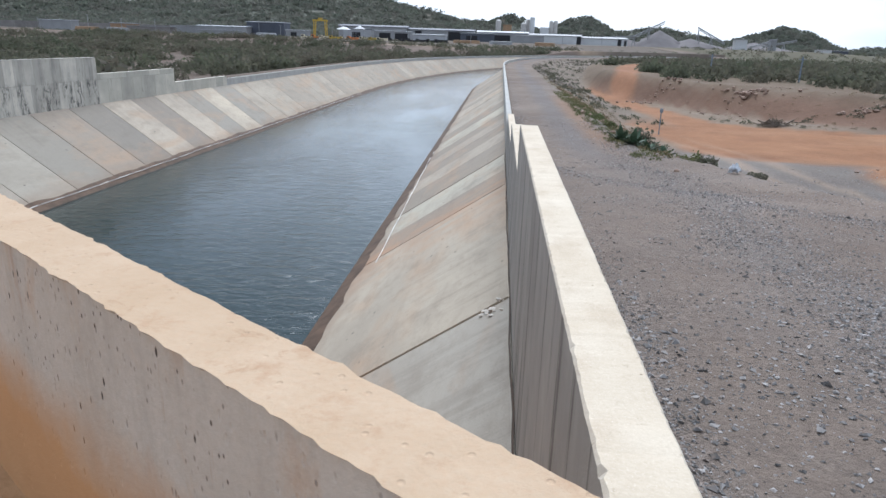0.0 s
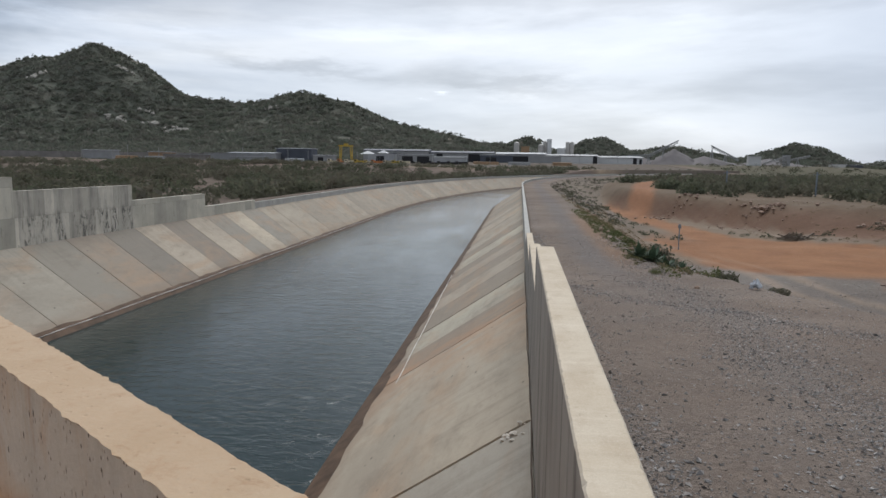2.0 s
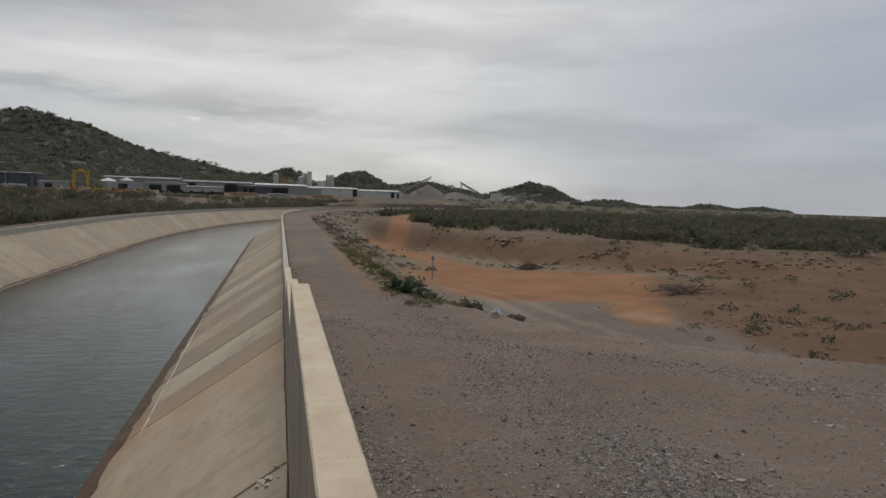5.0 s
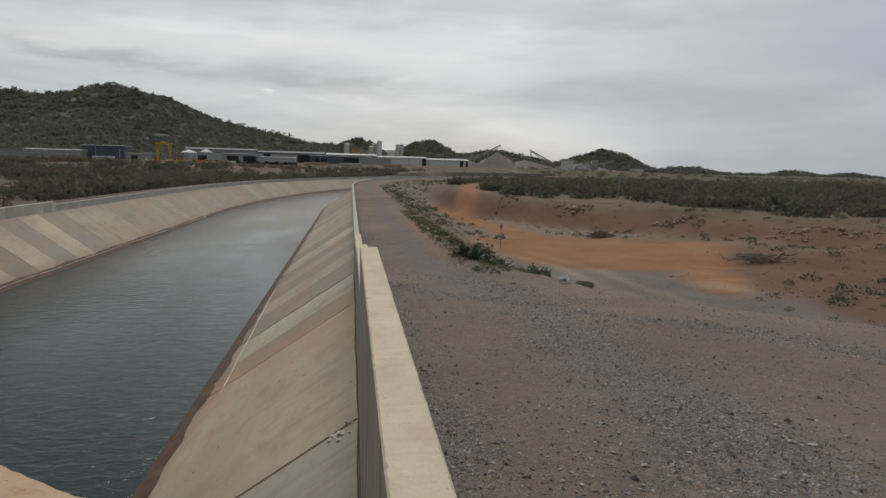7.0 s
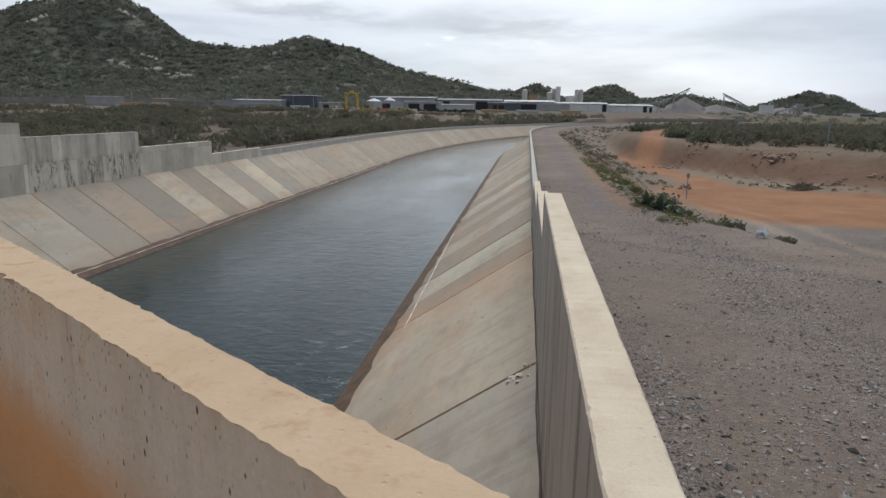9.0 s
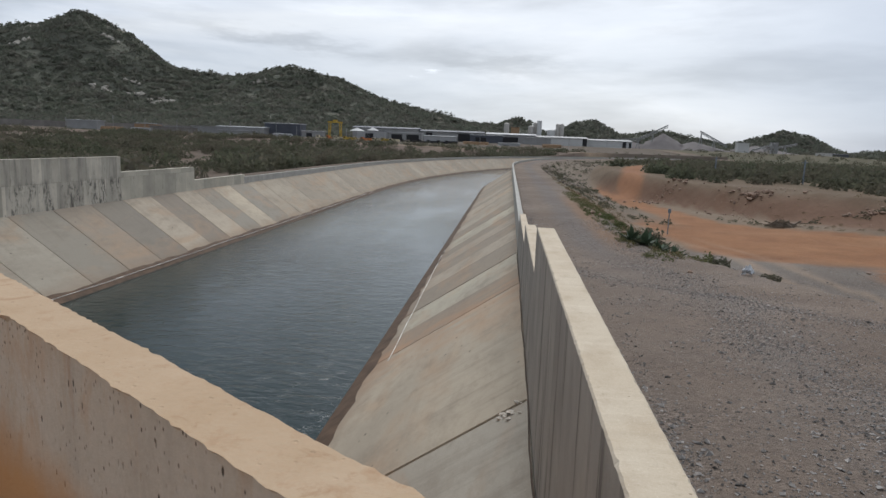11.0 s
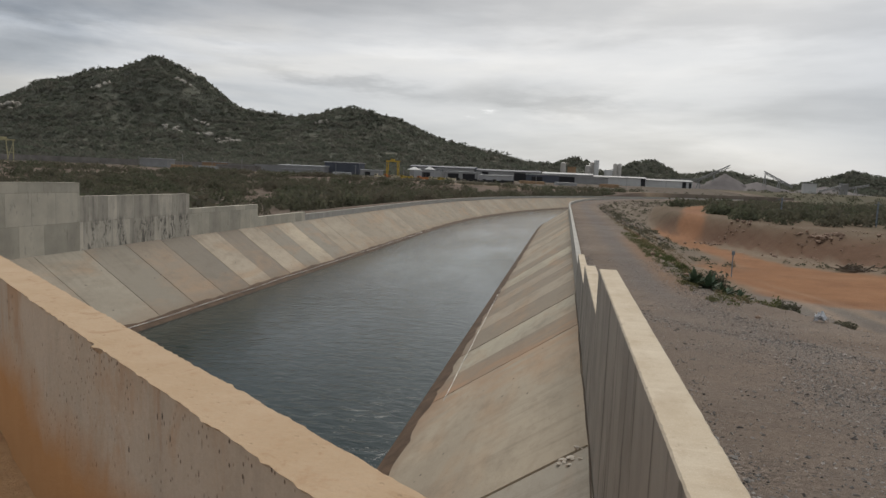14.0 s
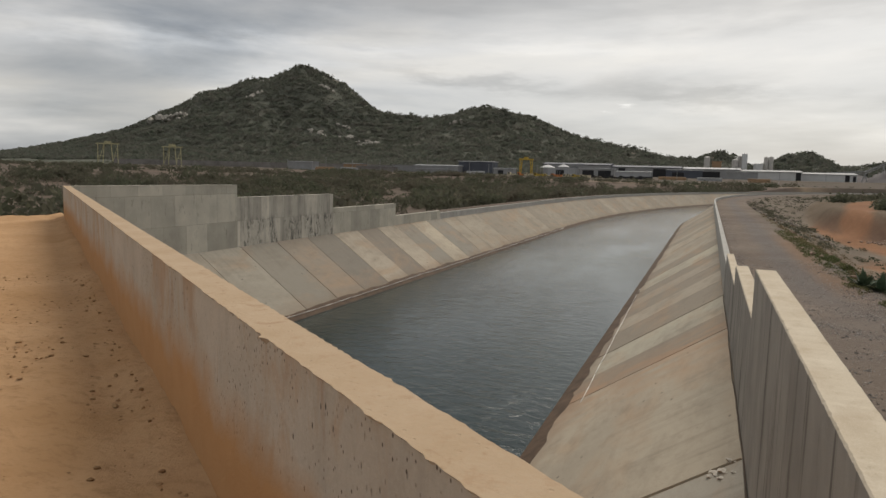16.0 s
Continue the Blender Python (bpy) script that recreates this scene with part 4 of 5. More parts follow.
wall("wall_step_middle", [(0.0, 9.665), (0.0, 15.6)], 0.25, -6.9, -0.65, M_PARA, "grey concrete parapet step with a pale top", 0.1, 0.006, 4)
wall("wall_step_low", [(0.0, 15.605), (0.0, 22.4)], 0.20, -6.9, -1.08, M_PARA, "low grey concrete parapet step", 0.1, 0.006, 5)
wall("wall_left_tall", [(LEFT_X, 16.25), (LEFT_X, 24.5)], -0.3, -6.9, 0.40, M_CAST, "tall grey cast-concrete side wall with board marks", 0.3, 0.008, 6)
wall("wall_left_upper", [(LEFT_X, 24.505), (LEFT_X, 32.7)], -0.28, -6.9, -0.16, M_CASTWORN, "stained cast-concrete side wall step", 0.3, 0.008, 7)
wall("wall_left_middle", [(LEFT_X, 32.705), (LEFT_X, 40.8)], -0.28, -6.9, -0.95, M_CAST, "grey cast-concrete side wall step", 0.3, 0.008, 8)
wall("wall_left_low", [(LEFT_X, 40.805), (LEFT_X, 48.9)], -0.28, -6.9, -1.76, M_CAST, "low grey cast-concrete side wall step", 0.3, 0.008, 9)


def bank_pts(side, u0, u1, off=0.0):
    pts = []
    u = u0
    while u <= u1:
        x, y, a = bank(u, side)
        pts.append((x + off * math.cos(a), y + off * math.sin(a)))
        u += 80 if u < 60 and u + 80 <= (R_START if side == "R" else L_START) else 5.0
    return pts


wall("coping_right", bank_pts("R", 22.405, 280, -0.01), 0.2, -6.9, -1.38, M_COPING, "pale concrete coping along the bank road", 0.6, 0.008, 10, category="coping")
wall("coping_left", bank_pts("L", 48.905, 280), -0.22, -6.9, -1.93, M_COPING, "pale concrete coping on the far bank", 0.6, 0.008, 11, category="coping")

# ---- hills ----


def ridge_main(x):
    peaks = ((18.8, -560, 72.6), (56.7, -258, 95.4), (21.0, -86, 87.0), (53.9, -624.5, 187.0), (85.3, -657.7, 411.0))
    return sum(h * np.exp(-((x - c) / w) ** 2) for h, c, w in peaks)


def ridge_middle(x):
    return 46 * np.exp(-((x + 60) / 160) ** 2) + 22 * np.exp(-((x - 22) / 36) ** 2) + 44 * np.exp(-((x - 160) / 62) ** 2) + 40 * np.exp(-((x - 330) / 130) ** 2)


def ridge_right(x):
    return 26 * np.exp(-((x - 405) / 90) ** 2) + 14 * np.exp(-((x - 436) / 42) ** 2)


def ridge_far(x):
    return 24 * np.exp(-((x - 1290) / 75) ** 2) + 20 * np.exp(-((x - 1400) / 70) ** 2) + 22 * np.exp(-((x - 1830) / 90) ** 2) + 20 * np.exp(-((x - 2090) / 110) ** 2) + 9 * np.exp(-((x - 1600) / 300) ** 2)


def hill_height(x, y, ridge, yc, depth, rough):
    d = np.abs((y - yc) / depth)
    h = ridge(x) * np.exp(-d ** 1.6)
    # the flank that faces the canal is folded by gullies
    return h * (1 + 0.10 * lumps(x, y, depth * 0.22)) + rough * lumps(x, y, 17.0) * smooth(h, 4, 30) - 2 - 5 * (1 - smooth(h, 0, 6))


def build_hill(name, ridge, x0, x1, yc, depth, rough, label, step):
    xs = np.arange(x0, x1, step)
    ys = np.arange(yc - depth * 2.7, yc + depth * 1.4, step)
    X, Y = np.meshgrid(xs, ys, indexing="ij")
    Z = hill_height(X, Y, ridge, yc, depth, rough)
    idx = np.arange(X.size).reshape(X.shape)
    F = np.stack([idx[:-1, :-1], idx[1:, :-1], idx[1:, 1:], idx[:-1, 1:]], -1).reshape(-1, 4)
    me = mesh_of(name, np.stack([X, Y, Z], -1).reshape(-1, 3), F, M_HILL_HAZED, True)
    return tagged(new(name, me), label, "hill", kind="structure")


def hill_trees(name, ridge, x0, x1, yc, depth, rough, count, size, label, seed, quads=16):
    rg = np.random.default_rng(seed)
    x = rg.uniform(x0, x1, count * 3)
    y = rg.uniform(yc - depth * 2.0, yc + depth * 0.12, count * 3)
    h = hill_height(x, y, ridge, yc, depth, rough)
    keep = (h > 2) & (lumps(x, y, 30.0) + rg.normal(0, 0.6, len(x)) > -0.5)
    x, y, h = x[keep][:count], y[keep][:count], h[keep][:count]
    s = rg.uniform(0.6, 1.5, len(x)) * size
    v, f = leaves_data(np.stack([x, y, h], -1), np.stack([s, s, s * 0.7], -1), quads, s * 0.34, rg)
    tagged(new(name, mesh_of(name, v, f, M_TREE_HAZED)), label, "trees", kind="stuff")


build_hill("hill_main", ridge_main, -1500, 330, 905, 200, 3.0, "dark scrub-covered hill behind the works", 9)
build_hill("hill_middle", ridge_middle, -420, 760, 1505, 130, 2.5, "low wooded hills behind the silos", 11)
build_hill("hill_right", ridge_right, 200, 660, 1103, 80, 1.5, "small wooded hill beside the quarry", 7)
build_hill("hill_far", ridge_far, 950, 2500, 2610, 110, 1.5, "distant hazy hills on the plain", 16)
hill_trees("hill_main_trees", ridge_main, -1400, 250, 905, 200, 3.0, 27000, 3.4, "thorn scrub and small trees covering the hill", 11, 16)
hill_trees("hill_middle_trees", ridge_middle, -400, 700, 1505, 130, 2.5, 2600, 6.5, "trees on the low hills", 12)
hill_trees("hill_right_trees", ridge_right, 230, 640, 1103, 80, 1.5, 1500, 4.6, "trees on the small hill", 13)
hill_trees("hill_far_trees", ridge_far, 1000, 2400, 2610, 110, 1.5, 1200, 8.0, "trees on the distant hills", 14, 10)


def crest_trees():
    """Taller trees that stand on the crest of the main hill, each a crown of a few clumps."""
    rg = np.random.default_rng(15)
    c = []
    for x in np.arange(-1040, 40, 5.0):
        if rg.random() < 0.35:
            continue
        px, ys = x + rg.normal(0, 4), np.linspace(800, 960, 60)
        h = hill_height(np.full(60, px), ys, ridge_main, 905, 200, 3.0)
        i = int(np.argmax((h - 1.1) / ys))
        for _ in range(3):
            c.append((px + rg.normal(0, 1.8), ys[i] + rg.normal(0, 2), h[i] + rg.uniform(0.5, 4.6), rg.uniform(1.6, 3.4)))
    c = np.array(c)
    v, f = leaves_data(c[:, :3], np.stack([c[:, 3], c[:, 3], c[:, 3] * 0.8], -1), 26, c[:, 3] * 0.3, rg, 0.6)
    tagged(new("crest_trees", mesh_of("crest_trees", v, f, M_TREE_HAZED)), "taller trees standing along the hill crest", "trees", kind="stuff")


crest_trees()


def outcrop(x, y, size, seed):
    """Pale boulders that break through the scrub."""
    rg = np.random.default_rng(seed)
    base = empty("rock_outcrop", (x, y, 0))
    tagged(base, "pale boulders breaking through hill scrub", "rocks", group="hill outcrops")
    for _ in range(9):
        px, py = x + rg.normal(0, size), y + rg.normal(0, size * 0.5)
        pz = float(hill_height(np.array([px]), np.array([py]), ridge_main, 905, 200, 3.0)[0]) + 2.6
        part("boulder", stones_mesh("boulder", np.array([[px - x, py - y, pz]]), np.array([rg.uniform(0.25, 0.5) * size]), M_ROCK, rg, 0.8), base)


for i, (x, y, s) in enumerate([(-745, 770, 12), (-715, 775, 10), (-690, 765, 9), (-600, 800, 8), (-468, 745, 6), (-420, 745, 6), (-395, 725, 7), (-385, 735, 5), (-520, 850, 7), (-640, 870, 6), (-455, 790, 5), (-300, 800, 5)]):
    outcrop(x, y, s, 40 + i)

# ---- scrub ----


def scrub(name, x, y, z, size, quads, mat, label, seed, tall=0.85, leaf=0.15):
    rg = np.random.default_rng(seed)
    v, f = leaves_data(np.stack([x, y, z], -1), np.stack([size, size, size * tall], -1), quads, size * leaf, rg, 0.1)
    return tagged(new(name, mesh_of(name, v, f, mat)), label, "scrub", kind="stuff")


def scatter_left(seed, n, e0, e1, y0, y1, s0, s1, bare):
    rg = np.random.default_rng(seed)
    e, y = rg.uniform(e0, e1, n), rg.uniform(y0, y1, n)
    keep = lumps(e, y, 12.0) + rg.normal(0, 0.35, n) > bare
    e, y = e[keep], y[keep]
    z = left_ground(e, y)
    x = LEFT_X - e + shift_at(y, L_START, L_RAD) * (1 - smooth(e, 300, 1500))
    return x, y, z, rg.uniform(s0, s1, len(x))


def scatter_right(seed, n, e0, e1, y0, y1, s0, s1, bare, test=None):
    rg = np.random.default_rng(seed)
    e, y = rg.uniform(e0, e1, n), rg.uniform(y0, y1, n)
    keep = lumps(e, y, 12.0) + rg.normal(0, 0.35, n) > bare
    if test is not None:
        keep &= test(e, y)
    e, y = e[keep], y[keep]
    z = right_ground(e, y)
    x = e + shift_at(y, R_START, R_RAD) * (1 - smooth(e, 300, 1500))
    return x, y, z, rg.uniform(s0, s1, len(x))


scrub("bank_scrub", *scatter_left(21, 1700, 4, 130, 4, 225, 0.8, 3.0, -0.15), 190, M_SCRUB, "dense thorn scrub beyond the far bank", 22, 0.9, 0.11)
scrub("terrace_edge_scrub", *scatter_left(27, 1500, 2, 170, 205, 262, 0.7, 2.3, -0.3), 90, M_SCRUB, "scrub along the edge of the works terrace", 28, 0.9, 0.13)
scrub("terrace_foot_scrub", *scatter_left(29, 700, 150, 430, 200, 246, 0.6, 2.0, 0.0), 80, M_SCRUB, "scrub on the brown terrace bank", 30, 0.9, 0.13)
scrub("terrace_scrub", *scatter_left(23, 800, 60, 420, 120, 238, 0.8, 2.6, 0.05), 110, M_SCRUB, "scrub below the works terrace", 24)
scrub("works_scrub", *scatter_left(25, 300, -60, 480, 266, 390, 0.5, 1.3, 0.1), 50, M_SCRUB, "scattered scrub before the works", 26)
belt_edge = lambda e: np.interp(e, [14, 18, 31, 34.5, 38, 60, 190], [104, 92, 80, 57, 48, 38, 34])
belt = lambda e, y: (y > belt_edge(e) + 3 * lumps(e, y * 0, 6.0)) & (np.abs(e - np.interp(y, [92, 104, 135, 168, 240], [15.8, 18.1, 20.5, 22.3, 24])) > 2.8) & (e > 16)
scrub("plain_scrub", *scatter_right(31, 3400, 12, 190, 36, 235, 0.7, 2.1, -0.9, belt), 110, M_SCRUB, "dark green thorn scrub belt on the plain", 32)
scrub("plain_scrub_far", *scatter_right(33, 1500, 20, 700, 235, 520, 1.4, 2.9, -0.1), 50, M_SCRUB, "far scrub on the plain", 34)
scrub("plain_scrub_horizon", *scatter_right(35, 1600, 60, 2200, 520, 1500, 2.5, 5.0, -0.4), 24, M_SCRUB, "scrub towards the horizon", 36)
scrub("embankment_shrubs", *scatter_right(37, 420, 4.2, 12.0, 48, 220, 0.16, 0.55, -0.1), 60, M_SCRUB, "small dark shrubs on the embankment", 38)
rough_test = lambda e, y: inside(e, y, ORANGE) < -1.0
scrub("waste_shrubs", *scatter_right(39, 520, 15, 46, 17, 58, 0.12, 0.5, -0.1, rough_test), 60, M_SCRUB, "low dry shrubs on the waste ground", 40)
scrub("waste_dry_grass", *scatter_right(45, 1500, 14, 60, 14, 62, 0.06, 0.28, -0.2, rough_test), 40, M_DRY, "dry brown grass on the waste ground", 46, 0.7, 0.13)
scrub("verge_dry_grass", *scatter_right(43, 900, 3.6, 8.2, 17.5, 70, 0.05, 0.26, -0.2), 45, M_DRY, "dry brown grass tufts on the road verge", 44, 0.8, 0.12)
scrub("verge_weeds", *scatter_right(41, 1000, 3.1, 5.6, 17, 44, 0.04, 0.20, -0.1), 50, M_GREEN, "green weeds along the gravel verge", 42)

# ---- loose stones ----


def pebbles_mesh(name, centres, sizes, mat, rng):
    """Many angular chips, eight faces each."""
    bv = np.array([(1, 0, 0), (-1, 0, 0), (0, 1, 0), (0, -1, 0), (0, 0, 1), (0, 0, -1)], float)
    bf = np.array([(0, 2, 4), (2, 1, 4), (1, 3, 4), (3, 0, 4), (2, 0, 5), (1, 2, 5), (3, 1, 5), (0, 3, 5)])
    n = len(centres)
    p = bv[None] * (1 + 0.3 * rng.standard_normal((n, 6, 1)).clip(-1.5, 1.5)) + 0.25 * rng.standard_normal((n, 6, 3)).clip(-1.5, 1.5)
    p = p * (sizes[:, None, None] * np.stack([np.ones(n) * 1.15, rng.uniform(0.6, 1.1, n), rng.uniform(0.4, 0.8, n)], -1)[:, None, :])
    a = rng.uniform(0, 2 * math.pi, n)
    ca, sa = np.cos(a)[:, None], np.sin(a)[:, None]
    p = np.stack([p[..., 0] * ca - p[..., 1] * sa, p[..., 0] * sa + p[..., 1] * ca, p[..., 2]], -1) + centres[:, None, :]
    f = bf[None] + (np.arange(n) * 6)[:, None, None]
    return mesh_of(name, p.reshape(-1, 3), f.reshape(-1, 3), mat)


def gravel():
    rg = np.random.default_rng(51)
    for n, mean, top, label in ((230000, -5.0, 0.015, "small grey gravel strewn over the bank road"), (34000, -4.5, 0.027, "coarse grey stones lying on the bank road")):
        y = 0.9 + 27 * rg.random(n) ** 1.9
        e = 0.27 + rg.random(n) * np.clip(1.6 + y * 0.95, 2.2, 15)
        band = stone_bands(e, y)
        keep = rg.random(n) < 0.07 + 0.55 * band + 0.22 * np.clip(lumps(e, y, 0.8), 0, 1)
        e, y = e[keep], y[keep]
        s = np.clip(rg.lognormal(mean, 0.40, len(e)), 0.003, top) * (1 + 0.02 * y)
        z = right_ground(e, y) + s * 0.2
        me = pebbles_mesh("gravel", np.stack([e, y, z], -1), s, M_GRAVEL, rg)
        tagged(new("gravel", me), label, "gravel", kind="stuff")


def clods():
    rg = np.random.default_rng(52)
    n = 2600
    a, b = rg.uniform(0, 14, n), 0.35 - 5.5 * rg.random(n) ** 1.3
    keep = rg.random(n) < np.where(b > -1.6, 0.9, 0.25)
    a, b = a[keep], b[keep]
    x, y = F_D.x * a + F_N.x * b, F_D.y * a + F_N.y * b
    s = np.clip(rg.lognormal(-4.6, 0.5, len(a)), 0.004, 0.05)
    z = -0.80 + 0.10 * np.clip(a / 25, 0, 1) + 0.16 * smooth(b, 0.1, 0.5) + s * 0.2
    me = stones_mesh("dirt_clods", np.stack([x, y, z], -1), s, M_CLOD, rg, 0.55)
    tagged(new("dirt_clods", me), "small ochre clods scattered on the dirt", "clods", kind="stuff")


def rubble(name, spots, n, s0, s1, seed, label):
    rg = np.random.default_rng(seed)
    e, y = [], []
    for cx, cy, rx, ry in spots:
        e.append(cx + rg.normal(0, rx, n))
        y.append(cy + rg.normal(0, ry, n))
    e, y = np.concatenate(e), np.concatenate(y)
    s = rg.uniform(s0, s1, len(e)) ** 2 / s1
    z = right_ground(e, y) + s * 0.25
    x = e + shift_at(y, R_START, R_RAD)
    tagged(new(name, stones_mesh(name, np.stack([x, y, z], -1), s, M_RUBBLE, rg, 0.75)), label, "rubble", kind="stuff")


gravel()
clods()
rubble("rubble_heaps", [(18.0, 83, 1.8, 1.6), (21.5, 67, 1.6, 2.0), (23.0, 67, 0.8, 1.0), (28.2, 55.6, 0.7, 0.6), (32.5, 45.4, 2.0, 1.0), (38, 43, 2.5, 1.5)], 90, 0.05, 0.24, 61, "reddish rubble tipped on the scraped bank")
rubble("bank_stones", [(30, 56, 5.0, 4.0), (24, 68, 4, 5)], 110, 0.02, 0.10, 64, "small stones strewn over the scraped bank")
rubble("waste_stones", [(22, 24, 4, 3), (28, 32, 5, 5), (34, 42, 6, 5), (18, 23, 2, 1)], 60, 0.02, 0.09, 62, "stones on the waste ground")
rubble("verge_stones", [(4.3, 27, 0.4, 4), (4.5, 34, 0.5, 5), (4.6, 44, 0.6, 6)], 80, 0.03, 0.14, 63, "pale stones along the road verge")


def slope_stones():
    """Tipped stone that faces the embankment where the canal bends."""
    rg = np.random.default_rng(65)
    n = 3600
    y = 60 + 190 * rg.random(n) ** 1.2
    e = 4.0 + 8.4 * rg.random(n)
    keep = (lumps(e, y, 3.0) + rg.normal(0, 0.5, n) > 0.0) & (inside(e, y, ORANGE) < -0.6)
    e, y = e[keep], y[keep]
    s = np.clip(rg.lognormal(-2.5, 0.5, len(e)), 0.03, 0.24)
    x = e + shift_at(y, R_START, R_RAD)
    me = stones_mesh("slope_stones", np.stack([x, y, right_ground(e, y) + s * 0.2], -1), s, M_SLOPESTONE, rg, 0.8)
    tagged(new("slope_stones", me), "grey-brown tipped stone facing the road embankment", "rubble", kind="stuff")


slope_stones()


def ground_at(e, y):
    return float(right_ground(np.array([float(e)]), np.array([float(y)]))[0])


# ---- single things on the verge and flat ----


def agave(e, y, size, seed):
    """A rosette of thick pointed leaves."""
    rg = random.Random(seed)
    base = empty("agave_plant", (e, y, ground_at(e, y)))
    tagged(base, "dark green agave with thick pointed leaves on the verge", "agave", group="verge agaves")
    for i in range(22):
        a, tilt = rg.uniform(0, 6.3), rg.uniform(0.25, 1.25)
        ln, w = size * rg.uniform(0.7, 1.1), size * 0.10
        vs, n = [], 6
        for k in range(n + 1):
            t = k / n
            r, h = ln * t * math.sin(tilt) * (1 - 0.15 * t), ln * t * math.cos(tilt) * (1 - 0.25 * t * tilt)
            ww = w * (0.6 + 1.4 * t * (1 - t) * 2) * (1 - t ** 3)
            for s, dz in ((-1, 0.03), (0, -0.02), (1, 0.03)):
                vs.append((r * math.cos(a) - s * ww * math.sin(a), r * math.sin(a) + s * ww * math.cos(a), h + dz * size))
        fs = [(k * 3 + j, k * 3 + j + 1, k * 3 + j + 4, k * 3 + j + 3) for k in range(n) for j in (0, 1)]
        me = mesh_of("leaf", vs, fs, M_AGAVE, True)
        part("leaf", me, base)
    return base


agave(3.75, 20.6, 0.66, 1)
agave(4.05, 20.0, 0.55, 2)
agave(3.55, 21.6, 0.6, 3)
agave(4.35, 19.5, 0.5, 4)


def shrub(e, y, size, tall, seed, mat, label):
    rg = np.random.default_rng(seed)
    base = empty("roadside_shrub", (e, y, ground_at(e, y)))
    tagged(base, label, "shrub", group="verge shrubs")
    v, f = leaves_data(np.array([[0, 0, 0.12 * size]]), np.array([[size, size, size * tall]]), 420, np.array([size * 0.11]), rg, 0.1)
    part("foliage", mesh_of("foliage", v, f, mat), base)
    part("twigs", bars_mesh("twigs", [((0, 0, -0.05), (rg.normal(0, 0.45) * size, rg.normal(0, 0.45) * size, size * tall * rg.uniform(0.5, 1.0)), 0.018) for _ in range(9)], M_WOOD), base)


for i, (e, y, s, h, mat, label) in enumerate([
        (4.5, 23.6, 0.55, 1.2, M_SCRUB, "dry brown-green shrub behind the agaves"), (4.75, 20.2, 0.38, 0.7, M_GREEN, "low green shrub on the verge"),
        (4.8, 19.3, 0.34, 0.8, M_SCRUB, "low grey-green shrub on the verge"), (4.95, 18.3, 0.36, 1.0, M_GREEN, "spiky green shrub at the gravel edge"),
        (5.05, 17.6, 0.32, 1.0, M_SCRUB, "dark shrub at the gravel edge"), (3.9, 26.2, 0.30, 0.8, M_GREEN, "small green shrub on the verge"),
        (5.5, 15.4, 0.25, 0.5, M_SCRUB, "small weed clump beside the plastic sheet"), (3.85, 29.0, 0.32, 0.7, M_GREEN, "green weed clump on the verge")]):
    shrub(e, y, s, h, 70 + i, mat, label)


def plastic_sheet(e, y):
    """Crumpled white plastic caught at the gravel's edge."""
    rg = np.random.default_rng(81)
    n = 9
    g = np.linspace(-1, 1, n)
    U, V = np.meshgrid(g, g, indexing="ij")
    X, Y = U * 0.11 + 0.03 * rg.normal(size=U.shape), V * 0.09 + 0.03 * rg.normal(size=U.shape)
    Z = 0.05 + 0.13 * (1 - U ** 2) * (1 - V ** 2) + 0.05 * rg.normal(size=U.shape)
    idx = np.arange(n * n).reshape(n, n)
    F = np.stack([idx[:-1, :-1], idx[1:, :-1], idx[1:, 1:], idx[:-1, 1:]], -1).reshape(-1, 4)
    ob = new("plastic_sheet", mesh_of("plastic_sheet", np.stack([X, Y, np.maximum(Z, 0.0)], -1).reshape(-1, 3), F, M_RAG))
    ob.location = (e, y, ground_at(e, y))
    sol = ob.modifiers.new("thick", "SOLIDIFY")
    sol.thickness = 0.004
    tagged(ob, "crumpled white plastic sheet at the gravel edge", "litter")


plastic_sheet(4.85, 15.0)


def marker_post(e, y, h):
    base = empty("marker_post", (e, y, ground_at(e, y)))
    tagged(base, "thin grey-blue marker post on the ochre flat", "post")
    part("pole", bars_mesh("pole", [((0, 0, -0.2), (0, 0, h), 0.05)], M_POST), base)
    part("plate", boxes_mesh("plate", [(-0.09, -0.045, h - 0.26, 0.09, -0.028, h - 0.04)], M_POST), base, "small blank plate")


marker_post(9.3, 41.5, 1.55)


def fence_post(x, y, h, z):
    ob = new("fence_post", bars_mesh("fence_post", [((0, 0, -0.3), (0.03, 0, h), 0.14), ((-0.4, 0, h * 0.9), (0.4, 0, h * 0.9), 0.06)], M_POST))
    ob.location = (x, y, z)
    tagged(ob, "weathered grey post in the scrub", "post", group="posts in the scrub")


for e, y, h in ((26.5, 92, 2.9), (36.0, 88, 3.0), (52.5, 74.6, 3.0)):
    fence_post(e + float(shift_at(np.array(y), R_START, R_RAD)), y, h, ground_at(e, y))


